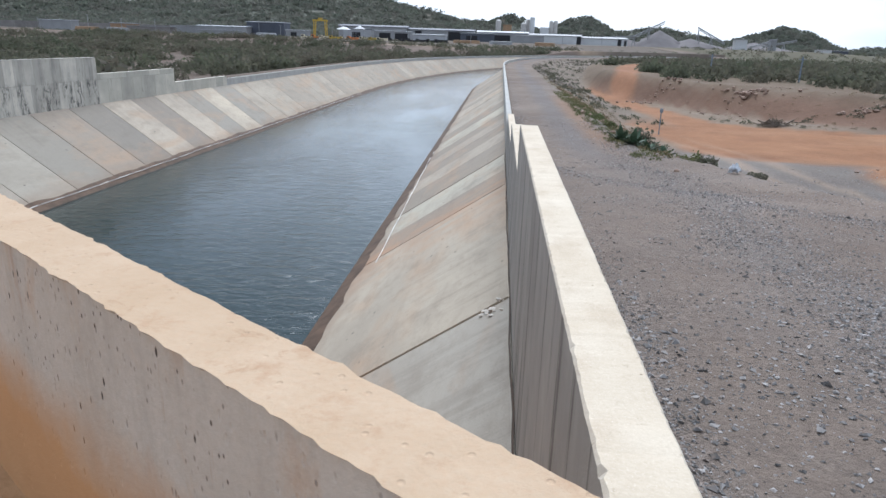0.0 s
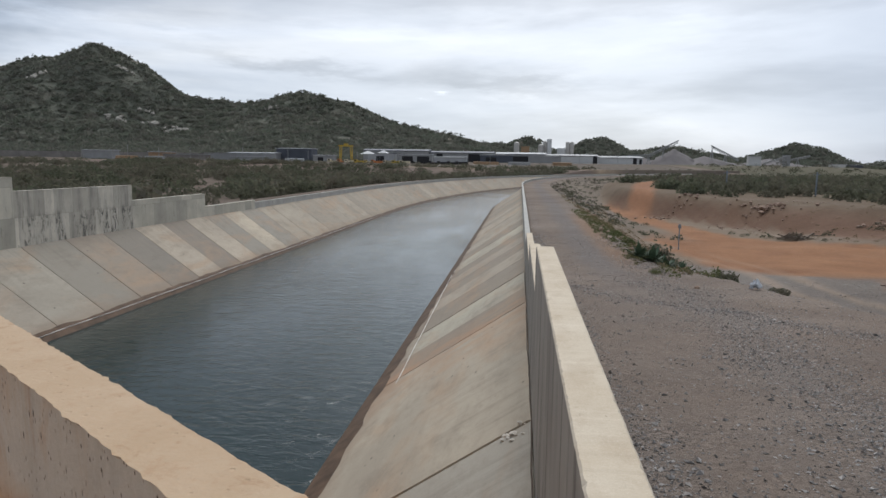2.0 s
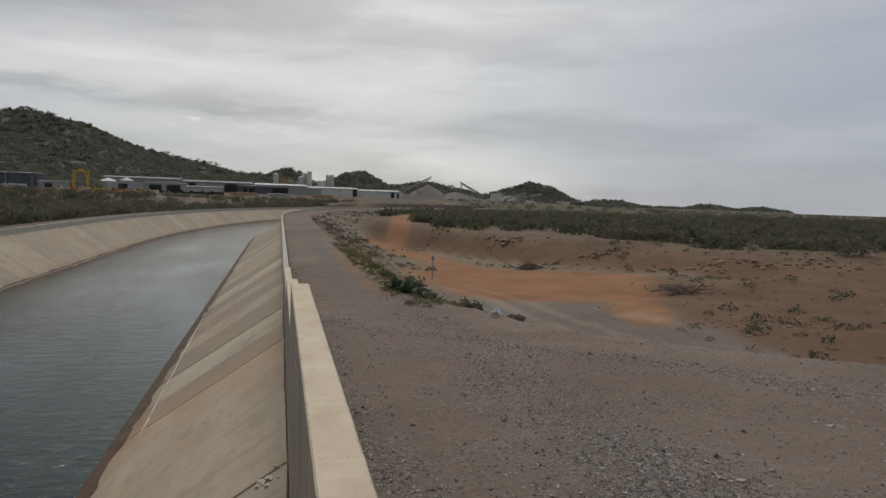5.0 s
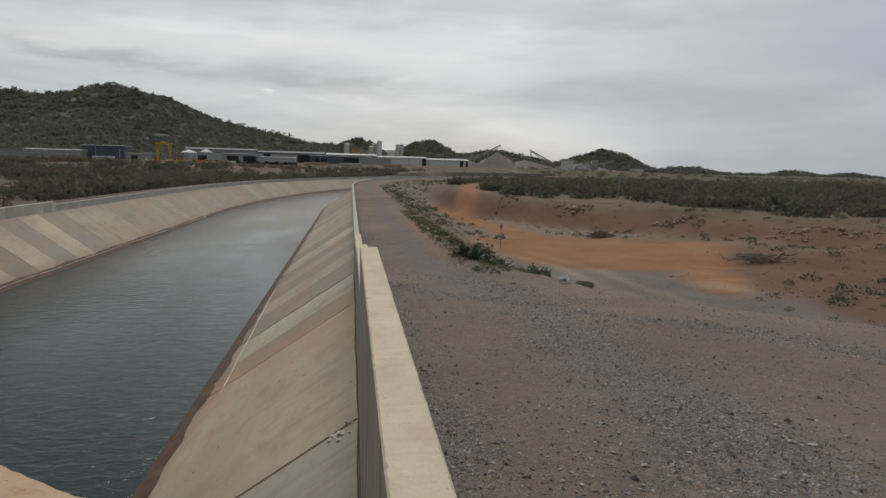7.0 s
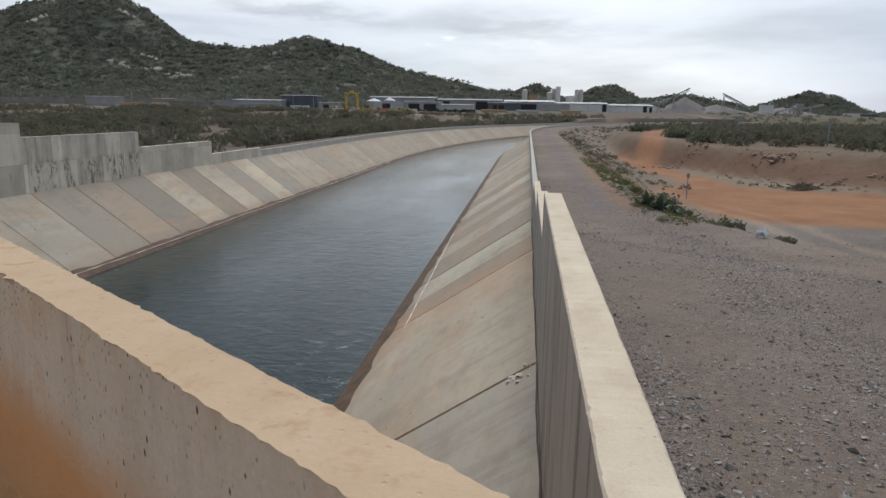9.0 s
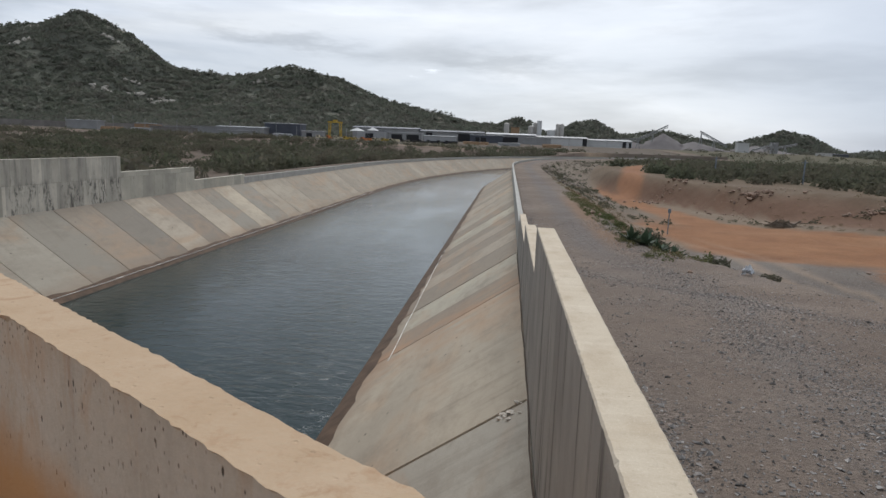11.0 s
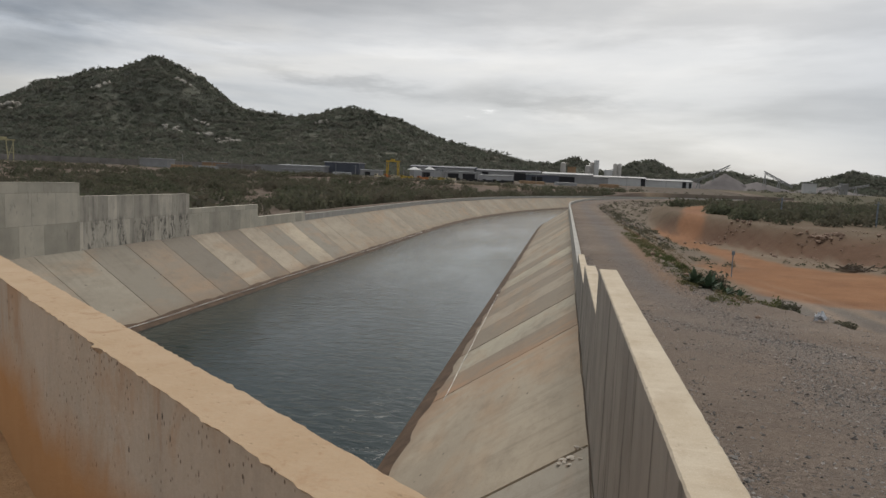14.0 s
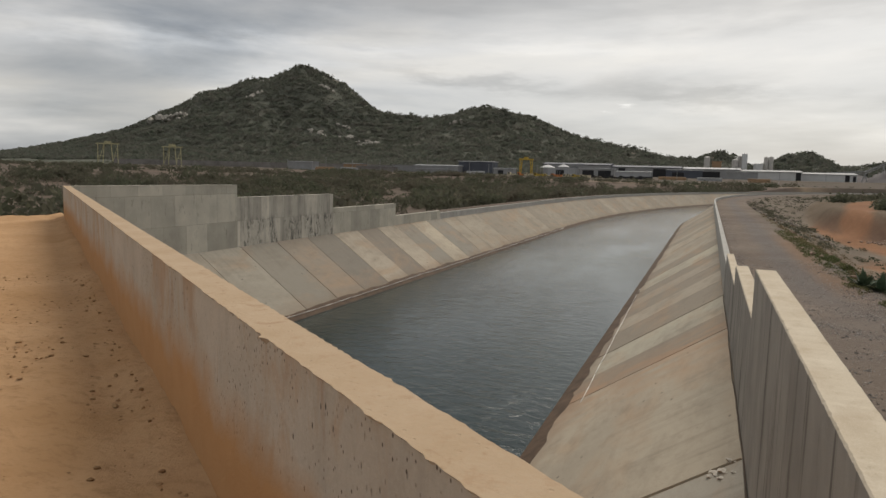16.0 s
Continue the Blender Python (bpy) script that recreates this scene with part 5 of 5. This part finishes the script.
def brush_pile(e, y, seed, label, spread=1.0):
    rg = random.Random(seed)
    bars = []
    for _ in range(46):
        cx, cy = rg.gauss(0, spread), rg.gauss(0, 0.5 * spread)
        a, ln = rg.uniform(0, 6.3), rg.uniform(0.5, 1.4)
        bars.append(((cx - math.cos(a) * ln / 2, cy - math.sin(a) * ln / 2, rg.uniform(0.0, 0.25)), (cx + math.cos(a) * ln / 2, cy + math.sin(a) * ln / 2, rg.uniform(0.05, 0.6)), rg.uniform(0.02, 0.07)))
    base = empty("brush_pile", (e, y, ground_at(e, y)))
    tagged(base, label, "brush pile", group="brush piles")
    tagged(part("brushwood", bars_mesh("brushwood", bars, M_WOOD), base), kind="stuff")
    part("fork", bars_mesh("fork", [((0.7, 0, 0.05), (1.5, 0.1, 0.55), 0.10), ((1.3, 0.1, 0.4), (1.9, 0.3, 0.35), 0.07)], M_WOOD), base)


brush_pile(20.0, 52.4, 5, "grey heap of cut branches on the flat's far edge", 0.5)
brush_pile(22.2, 34.0, 6, "dry brushwood heaped on the waste ground")

# ---- rope and hose by the water ----


def line_thing(name, pts, r, mat, label, category):
    vs, fs = [], []
    for a, b in zip(pts[:-1], pts[1:]):
        v, f = tube_data(a, b, r, r, 6)
        fs += [tuple(i + len(vs) for i in q) for q in f]
        vs += v
    tagged(new(name, mesh_of(name, vs, fs, mat, True)), label, category)


def slope_pt(y, z):
    return (-(Z_LIN - z) * SLOPE["R"] - 0.07 + 0.012, y, z + 0.022)


ROPE_Z = lambda i: -4.55 - 0.022 * i + 0.008 * math.sin(i * 1.7)
line_thing("rope", [slope_pt(16.75 + 1.35 * i, ROPE_Z(i)) for i in range(20)], 0.012, M_ROPE, "thin white rope lying on the lining slabs", "rope")
line_thing("hose", [(LEFT_X + on_slope(-4.92, 0.16) + 0.03 * math.sin(i * 0.7) + 0.02 * math.sin(i * 1.9), 13.0 + 1.5 * i, -4.905 + 0.012 * math.sin(i * 1.3)) for i in range(45)], 0.012, M_ROPE, "thin pale hose along the mud ledge", "hose")

# broken corner of a lining slab at the wall
rc = np.random.default_rng(77)
crumbs = empty("broken_corner", (0, 9.0, Z_LIN))
tagged(crumbs, "broken pale concrete crumbs at a slab corner", "rubble")
for _ in range(11):
    d, yy = rc.uniform(0.03, 0.34), rc.normal(0, 0.12)
    part("crumb", stones_mesh("crumb", np.array([[-d - 0.05, yy - 0.35 * d, -d / SLOPE["R"] + 0.03]]), np.array([rc.uniform(0.02, 0.065)]), M_CRUMB, rc, 0.35), crumbs)

# ---- the works beyond the canal ----


def shed(name, x0, x1, y, depth, z0, z1, wall_mat, roof_mat, label, rise=0.7, openings=(), over=0.6, category="shed", group=""):
    """A plain industrial shed: wall box, shallow roof, black boxes in the front for shaded openings."""
    base = empty(name, ((x0 + x1) / 2, y, z0))
    tagged(base, label, category, group)
    w = (x1 - x0) / 2
    h = z1 - z0
    part("wall", boxes_mesh("wall", [(-w, 0, -2, w, depth, h - rise)], wall_mat), base)
    v = [(-w - over, -over, h - rise), (w + over, -over, h - rise), (w + over, depth + over, h - rise), (-w - over, depth + over, h - rise),
         (-w - over, -over, h - rise + 0.35), (w + over, -over, h - rise + 0.35), (w + over, depth + over, h - rise + 0.35), (-w - over, depth + over, h - rise + 0.35),
         (-w - over, depth / 2, h), (w + over, depth / 2, h)]
    f = [(0, 1, 5, 4), (4, 5, 9, 8), (8, 9, 6, 7), (2, 3, 7, 6), (1, 2, 6, 9, 5), (3, 0, 4, 8, 7), (3, 2, 1, 0)]
    part("roof", mesh_of("roof", v, f, roof_mat), base)
    # no hole is cut: a black box stands for the shade inside each doorway
    for a, b, t in openings:
        part("doorway", boxes_mesh("doorway", [(-w + a, -0.06, -0.5, -w + b, 0.3, t)], M_BLACK), base, "black panel standing for a shaded doorway")
    n = max(3, int(w / 4))
    for i in range(n + 1):
        px = -w + 2 * w * i / n
        part("rib", boxes_mesh("rib", [(px - 0.12, -0.05, -1, px + 0.12, 0.05, h - rise)], wall_mat), base)
    return base


shed("gate_house", -295, -274, 430, 9, 1.0, 7.4, M_STEEL, M_ROOF, "small pale gate house with a flat roof", 0.5)
shed("pipe_store", -237, -209, 430, 10, -0.6, 5.2, M_FENCE, M_STEEL, "open pipe store under a dark sheet roof", 0.4)
shed("workshop", -218, -201, 450, 12, -1.2, 6.5, M_STEEL, M_STEEL, "grey sheet-metal workshop in the works yard", 0.4)
shed("workshop", -200.6, -167, 450, 14, -1.0, 7.2, M_STEEL, M_ROOF, "grey workshop with a pale roof edge", 0.8, [(4, 14, 4.0), (20, 31, 3.6)])
shed("stores_annex", -195, -172, 441, 6, -1.0, 4.4, M_STEEL, M_ROOF, "low annex with a white roof", 0.4, [(14, 20, 3.0)])
shed("dark_shed", -170, -145, 460, 14, -0.5, 10.6, M_DARKSHEET, M_ROOF, "dark blue sheet-metal shed with a pale roof", 0.6)
shed("long_hall", -122, -71, 520, 20, 2.2, 12.0, M_STEEL, M_DARKSHEET, "long grey hall with a dark roof", 1.6, [(12, 20, 6), (28, 34, 6)])
shed("long_hall", -70.4, -21, 524, 20, 2.2, 11.0, M_STEEL, M_DARKSHEET, "long grey hall with black panels for shaded doorways", 1.6, [(5, 10, 6.5), (30, 44, 6.5)])
shed("warehouse", -20, 20, 560, 22, 2.4, 11.2, M_STEEL, M_ROOF, "warehouse with a black panel for its shaded open front", 1.6, [(8, 26, 5.5)])
shed("warehouse", 20.6, 62, 562, 22, 2.4, 10.2, M_TANK, M_STEEL, "warehouse with a long white wall", 1.6, [(37.5, 41, 6.4)])
shed("warehouse", 62.6, 98, 566, 22, 2.4, 9.2, M_TANK, M_STEEL, "lower warehouse with a white wall", 1.6, [(28, 31, 5), (33, 35, 4.4)])
shed("quarry_office", 388, 404, 900, 10, 0.5, 7.0, M_TANK, M_STEEL, "small white quarry office far off", 0.5)
shed("quarry_office", 409, 426, 905, 10, 0.5, 6.5, M_DARKSHEET, M_STEEL, "dark quarry shed far off", 0.5)
shed("parts_shed", -60, -38, 470, 8, 0.5, 6.0, M_ROOF, M_ROOF, "pale low parts shed in the yard", 0.6)


def perimeter(name, x0, y0, x1, y1, z0, h, label):
    base = empty(name, (0, 0, 0))
    tagged(base, label, "fence")
    n = int(math.hypot(x1 - x0, y1 - y0) / 8)
    for i in range(n):
        a, b = i / n, (i + 0.97) / n
        v = [(x0 + (x1 - x0) * t, y0 + (y1 - y0) * t + d, z) for t in (a, b) for d in (0, 0.2) for z in (z0 - 2, z0 + h)]
        f = [(0, 1, 5, 4), (2, 6, 7, 3), (1, 3, 7, 5), (0, 4, 6, 2), (0, 2, 3, 1), (4, 5, 7, 6)]
        part("panel", mesh_of("panel", v, f, M_FENCE), base)


perimeter("perimeter_fence", -512, 468, -225, 490, 1.0, 5.6, "long grey sheet fence along the works")


def gantry(x0, x1, y, z0, z1, mat, label, w=0.55):
    """A portal crane: four legs, two girders, end ties and a trolley."""
    base = empty("gantry_crane", ((x0 + x1) / 2, y, z0))
    tagged(base, label, "crane", group="gantry cranes")
    s, h, d = (x1 - x0) / 2, z1 - z0, 5.0
    for sx in (-1, 1):
        for sy in (0, d):
            part("leg", bars_mesh("leg", [((sx * s, sy + (0.6 if sy == 0 else -0.6), -0.5), (sx * s * 0.86, sy, h), w)], mat), base)
        part("tie", bars_mesh("tie", [((sx * s * 0.93, 0.2, h * 0.45), (sx * s * 0.93, d - 0.2, h * 0.45), w * 0.7)], mat), base)
        part("brace", bars_mesh("brace", [((sx * s * 0.95, 0.2, h * 0.1), (sx * s * 0.9, d - 0.2, h * 0.9), w * 0.5)], mat), base)
    for sy in (0, d):
        part("girder", bars_mesh("girder", [((-s * 1.08, sy, h), (s * 1.08, sy, h), w * 1.6)], mat), base)
    part("trolley", boxes_mesh("trolley", [(-1.2, 0.8, h + 0.3, 1.2, d - 0.8, h + 1.6)], mat), base)
    return base


gantry(-122.4, -114.2, 450, 0.5, 12.2, M_YELLOW, "bright yellow gantry crane in the works yard", 0.55)
gantry(-374, -360.5, 330, 0.3, 14.6, M_PALEYEL, "faded yellow portal frame on the terrace", 0.42)
gantry(-318.8, -308.4, 330, 0.3, 13.0, M_PALEYEL, "faded yellow portal frame on the terrace", 0.42)


def silo(x, y, z0, z1, r, mat, label, cone=True):
    base = empty("silo", (x, y, z0))
    tagged(base, label, "silo", group="silos")
    h = z1 - z0
    v, f = tube_data((0, 0, h * 0.25 if cone else 0), (0, 0, h - 0.8), r, r, 20)
    part("shell", mesh_of("shell", v, f, mat, False), base)
    v, f = tube_data((0, 0, h - 0.8), (0, 0, h), r, r * 0.35, 20)
    part("cap", mesh_of("cap", v, f, mat), base)
    if cone:
        v, f = tube_data((0, 0, h * 0.08), (0, 0, h * 0.25), r * 0.3, r, 20)
        part("hopper", mesh_of("hopper", v, f, mat), base)
        for i in range(4):
            a = math.pi / 4 + i * math.pi / 2
            part("leg", bars_mesh("leg", [((r * math.cos(a), r * math.sin(a), -1), (r * math.cos(a), r * math.sin(a), h * 0.3), 0.4)], mat), base)
    return base


silo(-4, 600, 2.5, 20.8, 2.3, M_SILO, "tall pale cement silo")
silo(17.2, 600, 2.5, 19.0, 2.4, M_SILO, "pale cement silo behind the warehouse")
silo(20.6, 603, 2.5, 22.0, 1.8, M_SILO, "slim pale cement silo")
silo(24.2, 600, 2.5, 24.0, 2.1, M_TANK, "tallest whitish cement silo")
silo(34.6, 600, 2.5, 16.4, 3.6, M_TANK, "squat white storage tank", False)
silo(40.2, 602, 2.5, 21.4, 1.7, M_SILO, "slim pale twin silo")
silo(43.8, 602, 2.5, 21.6, 1.7, M_SILO, "slim pale twin silo")
shed("plant_block", 0, 7, 600, 6, 2.5, 17.0, M_BROWN, M_BROWN, "rust-brown batching plant block", 0.4, category="plant")


def conveyor(pts, depth, label, legs=()):
    """An inclined truss conveyor with a belt deck and trestle legs."""
    base = empty("conveyor", pts[0])
    tagged(base, label, "conveyor", group="conveyors")
    o = Vector(pts[0])
    for a, b in zip(pts[:-1], pts[1:]):
        a, b = Vector(a) - o, Vector(b) - o
        n = max(3, int((b - a).length / 4))
        part("deck", bars_mesh("deck", [(a + Vector((0, 0, depth)), b + Vector((0, 0, depth)), 0.9)], M_STEEL), base)
        bars = [(a, b, 0.45)]
        for i in range(n):
            p, q = a.lerp(b, i / n), a.lerp(b, (i + 1) / n)
            bars += [(p, q + Vector((0, 0, depth)), 0.28), (p, p + Vector((0, 0, depth)), 0.28)]
        part("truss", bars_mesh("truss", bars, M_STEEL), base)
    for x, zt in legs:
        p = Vector((x, pts[0][1], 0)) - o
        part("trestle", bars_mesh("trestle", [((p.x - 2, 0, 2 - o.z), (p.x, 0, zt - o.z), 0.5), ((p.x + 2, 0, 2 - o.z), (p.x, 0, zt - o.z), 0.5), ((p.x - 1.2, 0, (2 + zt) / 2 - o.z), (p.x + 1.2, 0, (2 + zt) / 2 - o.z), 0.3)], M_STEEL), base)


conveyor([(64, 600, 6.4), (109, 600, 9.2), (133, 600, 21.5)], 1.8, "long grey truss conveyor rising to a stockpile", [(86, 8), (109, 10), (121, 16)])
conveyor([(183, 600, 6.5), (160, 600, 18.0)], 1.4, "grey belt conveyor leaning over a stockpile", [(161, 17), (172, 12)])
conveyor([(210, 620, 4.0), (232, 620, 11.0)], 1.2, "short grey truss conveyor in the quarry", [(228, 10)])
conveyor([(222, 624, 5.0), (250, 624, 11.0)], 1.2, "short grey truss conveyor in the quarry", [(240, 9)])
shed("crusher", 198, 208, 620, 6, 1.0, 11.5, M_TANK, M_STEEL, "pale crusher house in the quarry", 0.4, category="plant")
shed("crusher", 228, 233, 622, 5, 1.0, 12.5, M_STEEL, M_STEEL, "grey screening tower in the quarry", 0.4, category="plant")


def stockpile(x, y, r, h, seed, label):
    n, m = 28, 10
    rg = np.random.default_rng(seed)
    vs = [(0, 0, h)]
    for k in range(1, m + 1):
        t = k / m
        for i in range(n):
            a = 2 * math.pi * i / n
            rr = r * t * (1 + 0.08 * math.sin(3 * a + seed) + 0.04 * rg.normal())
            vs.append((rr * math.cos(a), rr * math.sin(a), h * (1 - t) ** 1.05))
    fs = [(0, 1 + i, 1 + (i + 1) % n) for i in range(n)]
    fs += [(1 + k * n + i, 1 + (k + 1) * n + i, 1 + (k + 1) * n + (i + 1) % n, 1 + k * n + (i + 1) % n) for k in range(m - 1) for i in range(n)]
    ob = new("stockpile", mesh_of("stockpile", vs, fs, M_PILE, True))
    ob.location = (x, y, 1.6)
    tagged(ob, label, "stockpile", group="stockpiles")


stockpile(131, 606, 27, 15.0, 1, "grey cone of crushed stone under the conveyor")
stockpile(158, 612, 34, 9.0, 2, "broad grey heap of crushed stone")
stockpile(105, 622, 26, 8.0, 3, "low grey heap of crushed stone")
stockpile(228, 660, 40, 8.0, 4, "wide heap of quarry spoil")


def canopy(x, y, z, r):
    base = empty("canopy", (x, y, z))
    tagged(base, "white peaked canopy tent in the yard", "tent", group="yard tents")
    v = [(-r, -r, 2.6), (r, -r, 2.6), (r, r, 2.6), (-r, r, 2.6), (0, 0, 4.8)]
    part("roof", mesh_of("roof", v, [(0, 1, 4), (1, 2, 4), (2, 3, 4), (3, 0, 4), (3, 2, 1, 0)], M_TANK), base)
    for sx in (-1, 1):
        for sy in (-1, 1):
            part("leg", bars_mesh("leg", [((sx * r * 0.95, sy * r * 0.95, -4.5), (sx * r * 0.95, sy * r * 0.95, 2.6), 0.15)], M_STEEL), base)


canopy(-107, 470, 4.6, 4.5)
canopy(-96, 470, 5.2, 3.6)


def truck(x, y, z, mat, label, seed):
    """A parked heavy vehicle: chassis, cab with window, body, six wheels."""
    rg = random.Random(seed)
    base = empty("parked_truck", (x, y, z))
    tagged(base, label, "truck", group="parked machines")
    ln = rg.uniform(5.5, 7.5)
    part("chassis", boxes_mesh("chassis", [(-ln / 2, 0, 0.7, ln / 2, 2.3, 1.0)], M_BLACK), base)
    part("cab", boxes_mesh("cab", [(-ln / 2, 0, 1.0, -ln / 2 + 1.8, 2.3, 2.9)], mat), base)
    part("window", boxes_mesh("window", [(-ln / 2 + 0.3, -0.02, 1.9, -ln / 2 + 1.5, 0.05, 2.6)], M_BLACK), base)
    part("body", boxes_mesh("body", [(-ln / 2 + 2.0, 0, 1.0, ln / 2, 2.3, rg.uniform(1.9, 2.7))], mat), base)
    for wx in (-ln / 2 + 1.0, ln / 2 - 1.9, ln / 2 - 0.8):
        for wy in (0.0, 2.0):
            v, f = tube_data((wx, wy - 0.05, 0.5), (wx, wy + 0.3, 0.5), 0.5, 0.5, 12)
            part("wheel", mesh_of("wheel", v, f, M_BLACK), base)


rt = random.Random(9)
for i in range(15):
    x = -113 + i * 5.6 + rt.uniform(-0.8, 0.8)
    mat, word = [(M_CREAM, "cream"), (M_ORANGE, "orange"), (M_CREAM, "cream"), (M_YELLOW, "yellow")][i % 4] if i < 9 else (M_BLACK, "dark")
    truck(x, 400 + rt.uniform(-3, 3), float(left_ground(np.array([max(-x - 20.0, 1.0)]), np.array([400.0]))[0]), mat, word + "-coloured machine parked in the works yard", 90 + i)


def yard_pole(x, y, z, h):
    ob = new("lamp_pole", bars_mesh("lamp_pole", [((0, 0, -0.5), (0, 0, h), 0.22), ((-0.8, 0, h), (0.8, 0, h), 0.15)], M_STEEL))
    ob.location = (x, y, z)
    tagged(ob, "thin grey lamp pole in the works yard", "lamp pole", group="yard poles")


for i in range(14):
    yard_pole(-290 + i * 27 + rt.uniform(-6, 6), 425 + rt.uniform(-15, 60), 0.2, rt.uniform(7, 11))


def pipe_stack(x, y, z, n, ln, mat, label):
    """Pipes stacked in the yard."""
    base = empty("pipe_stack", (x, y, z))
    tagged(base, label, "pipes", group="pipe stacks")
    for row in range(3):
        for i in range(n - row):
            v, f = tube_data((0, i * 0.9 + row * 0.45, 0.45 + row * 0.78), (ln, i * 0.9 + row * 0.45, 0.45 + row * 0.78), 0.44, 0.44, 8)
            part("pipe", mesh_of("pipe", v, f, mat), base)


def yard_z(x, y):
    return float(left_ground(np.array([max(-x - 20.0, 1.0)]), np.array([float(y)]))[0])


for x, y, n, ln, mat, label in [(-262, 415, 5, 14, M_BROWN, "rusty pipes stacked in the yard"), (-240, 412, 5, 12, M_STEEL, "grey pipes stacked in the yard"), (-150, 420, 4, 12, M_ROOF, "pale pipes stacked in the yard"),
                                (-30, 430, 5, 16, M_BROWN, "rusty pipes stacked in the yard"), (-8, 432, 4, 14, M_STEEL, "grey pipes stacked in the yard"), (20, 436, 4, 12, M_BROWN, "rusty pipes stacked in the yard")]:
    pipe_stack(x, y, yard_z(x, y), n, ln, mat, label)

for x0, x1, y, h, wm, rm, label, ops in [(-262, -246, 455, 5.2, M_BROWN, M_STEEL, "rust-brown storage shed in the yard", ()), (-142, -128, 455, 4.6, M_STEEL, M_ROOF, "low grey store with a pale roof", ((3, 7, 3.0),)),
                                         (-112, -92, 492, 6.4, M_ROOF, M_DARKSHEET, "pale-walled store under a dark roof", ((6, 12, 4.0),)), (-88, -64, 488, 5.8, M_STEEL, M_ROOF, "open-fronted grey store with a pale roof", ((2, 10, 4.2), (13, 22, 4.2))),
                                         (-30, -6, 505, 6.0, M_DARKSHEET, M_ROOF, "dark store with a pale roof edge", ((4, 12, 4.0),)), (10, 30, 520, 5.4, M_STEEL, M_STEEL, "small grey pump house", ())]:
    z = yard_z(x0, y)
    shed("yard_store", x0, x1, y, 8, z, z + h, wm, rm, label, 0.5, ops, 0.5, "shed", "yard stores")
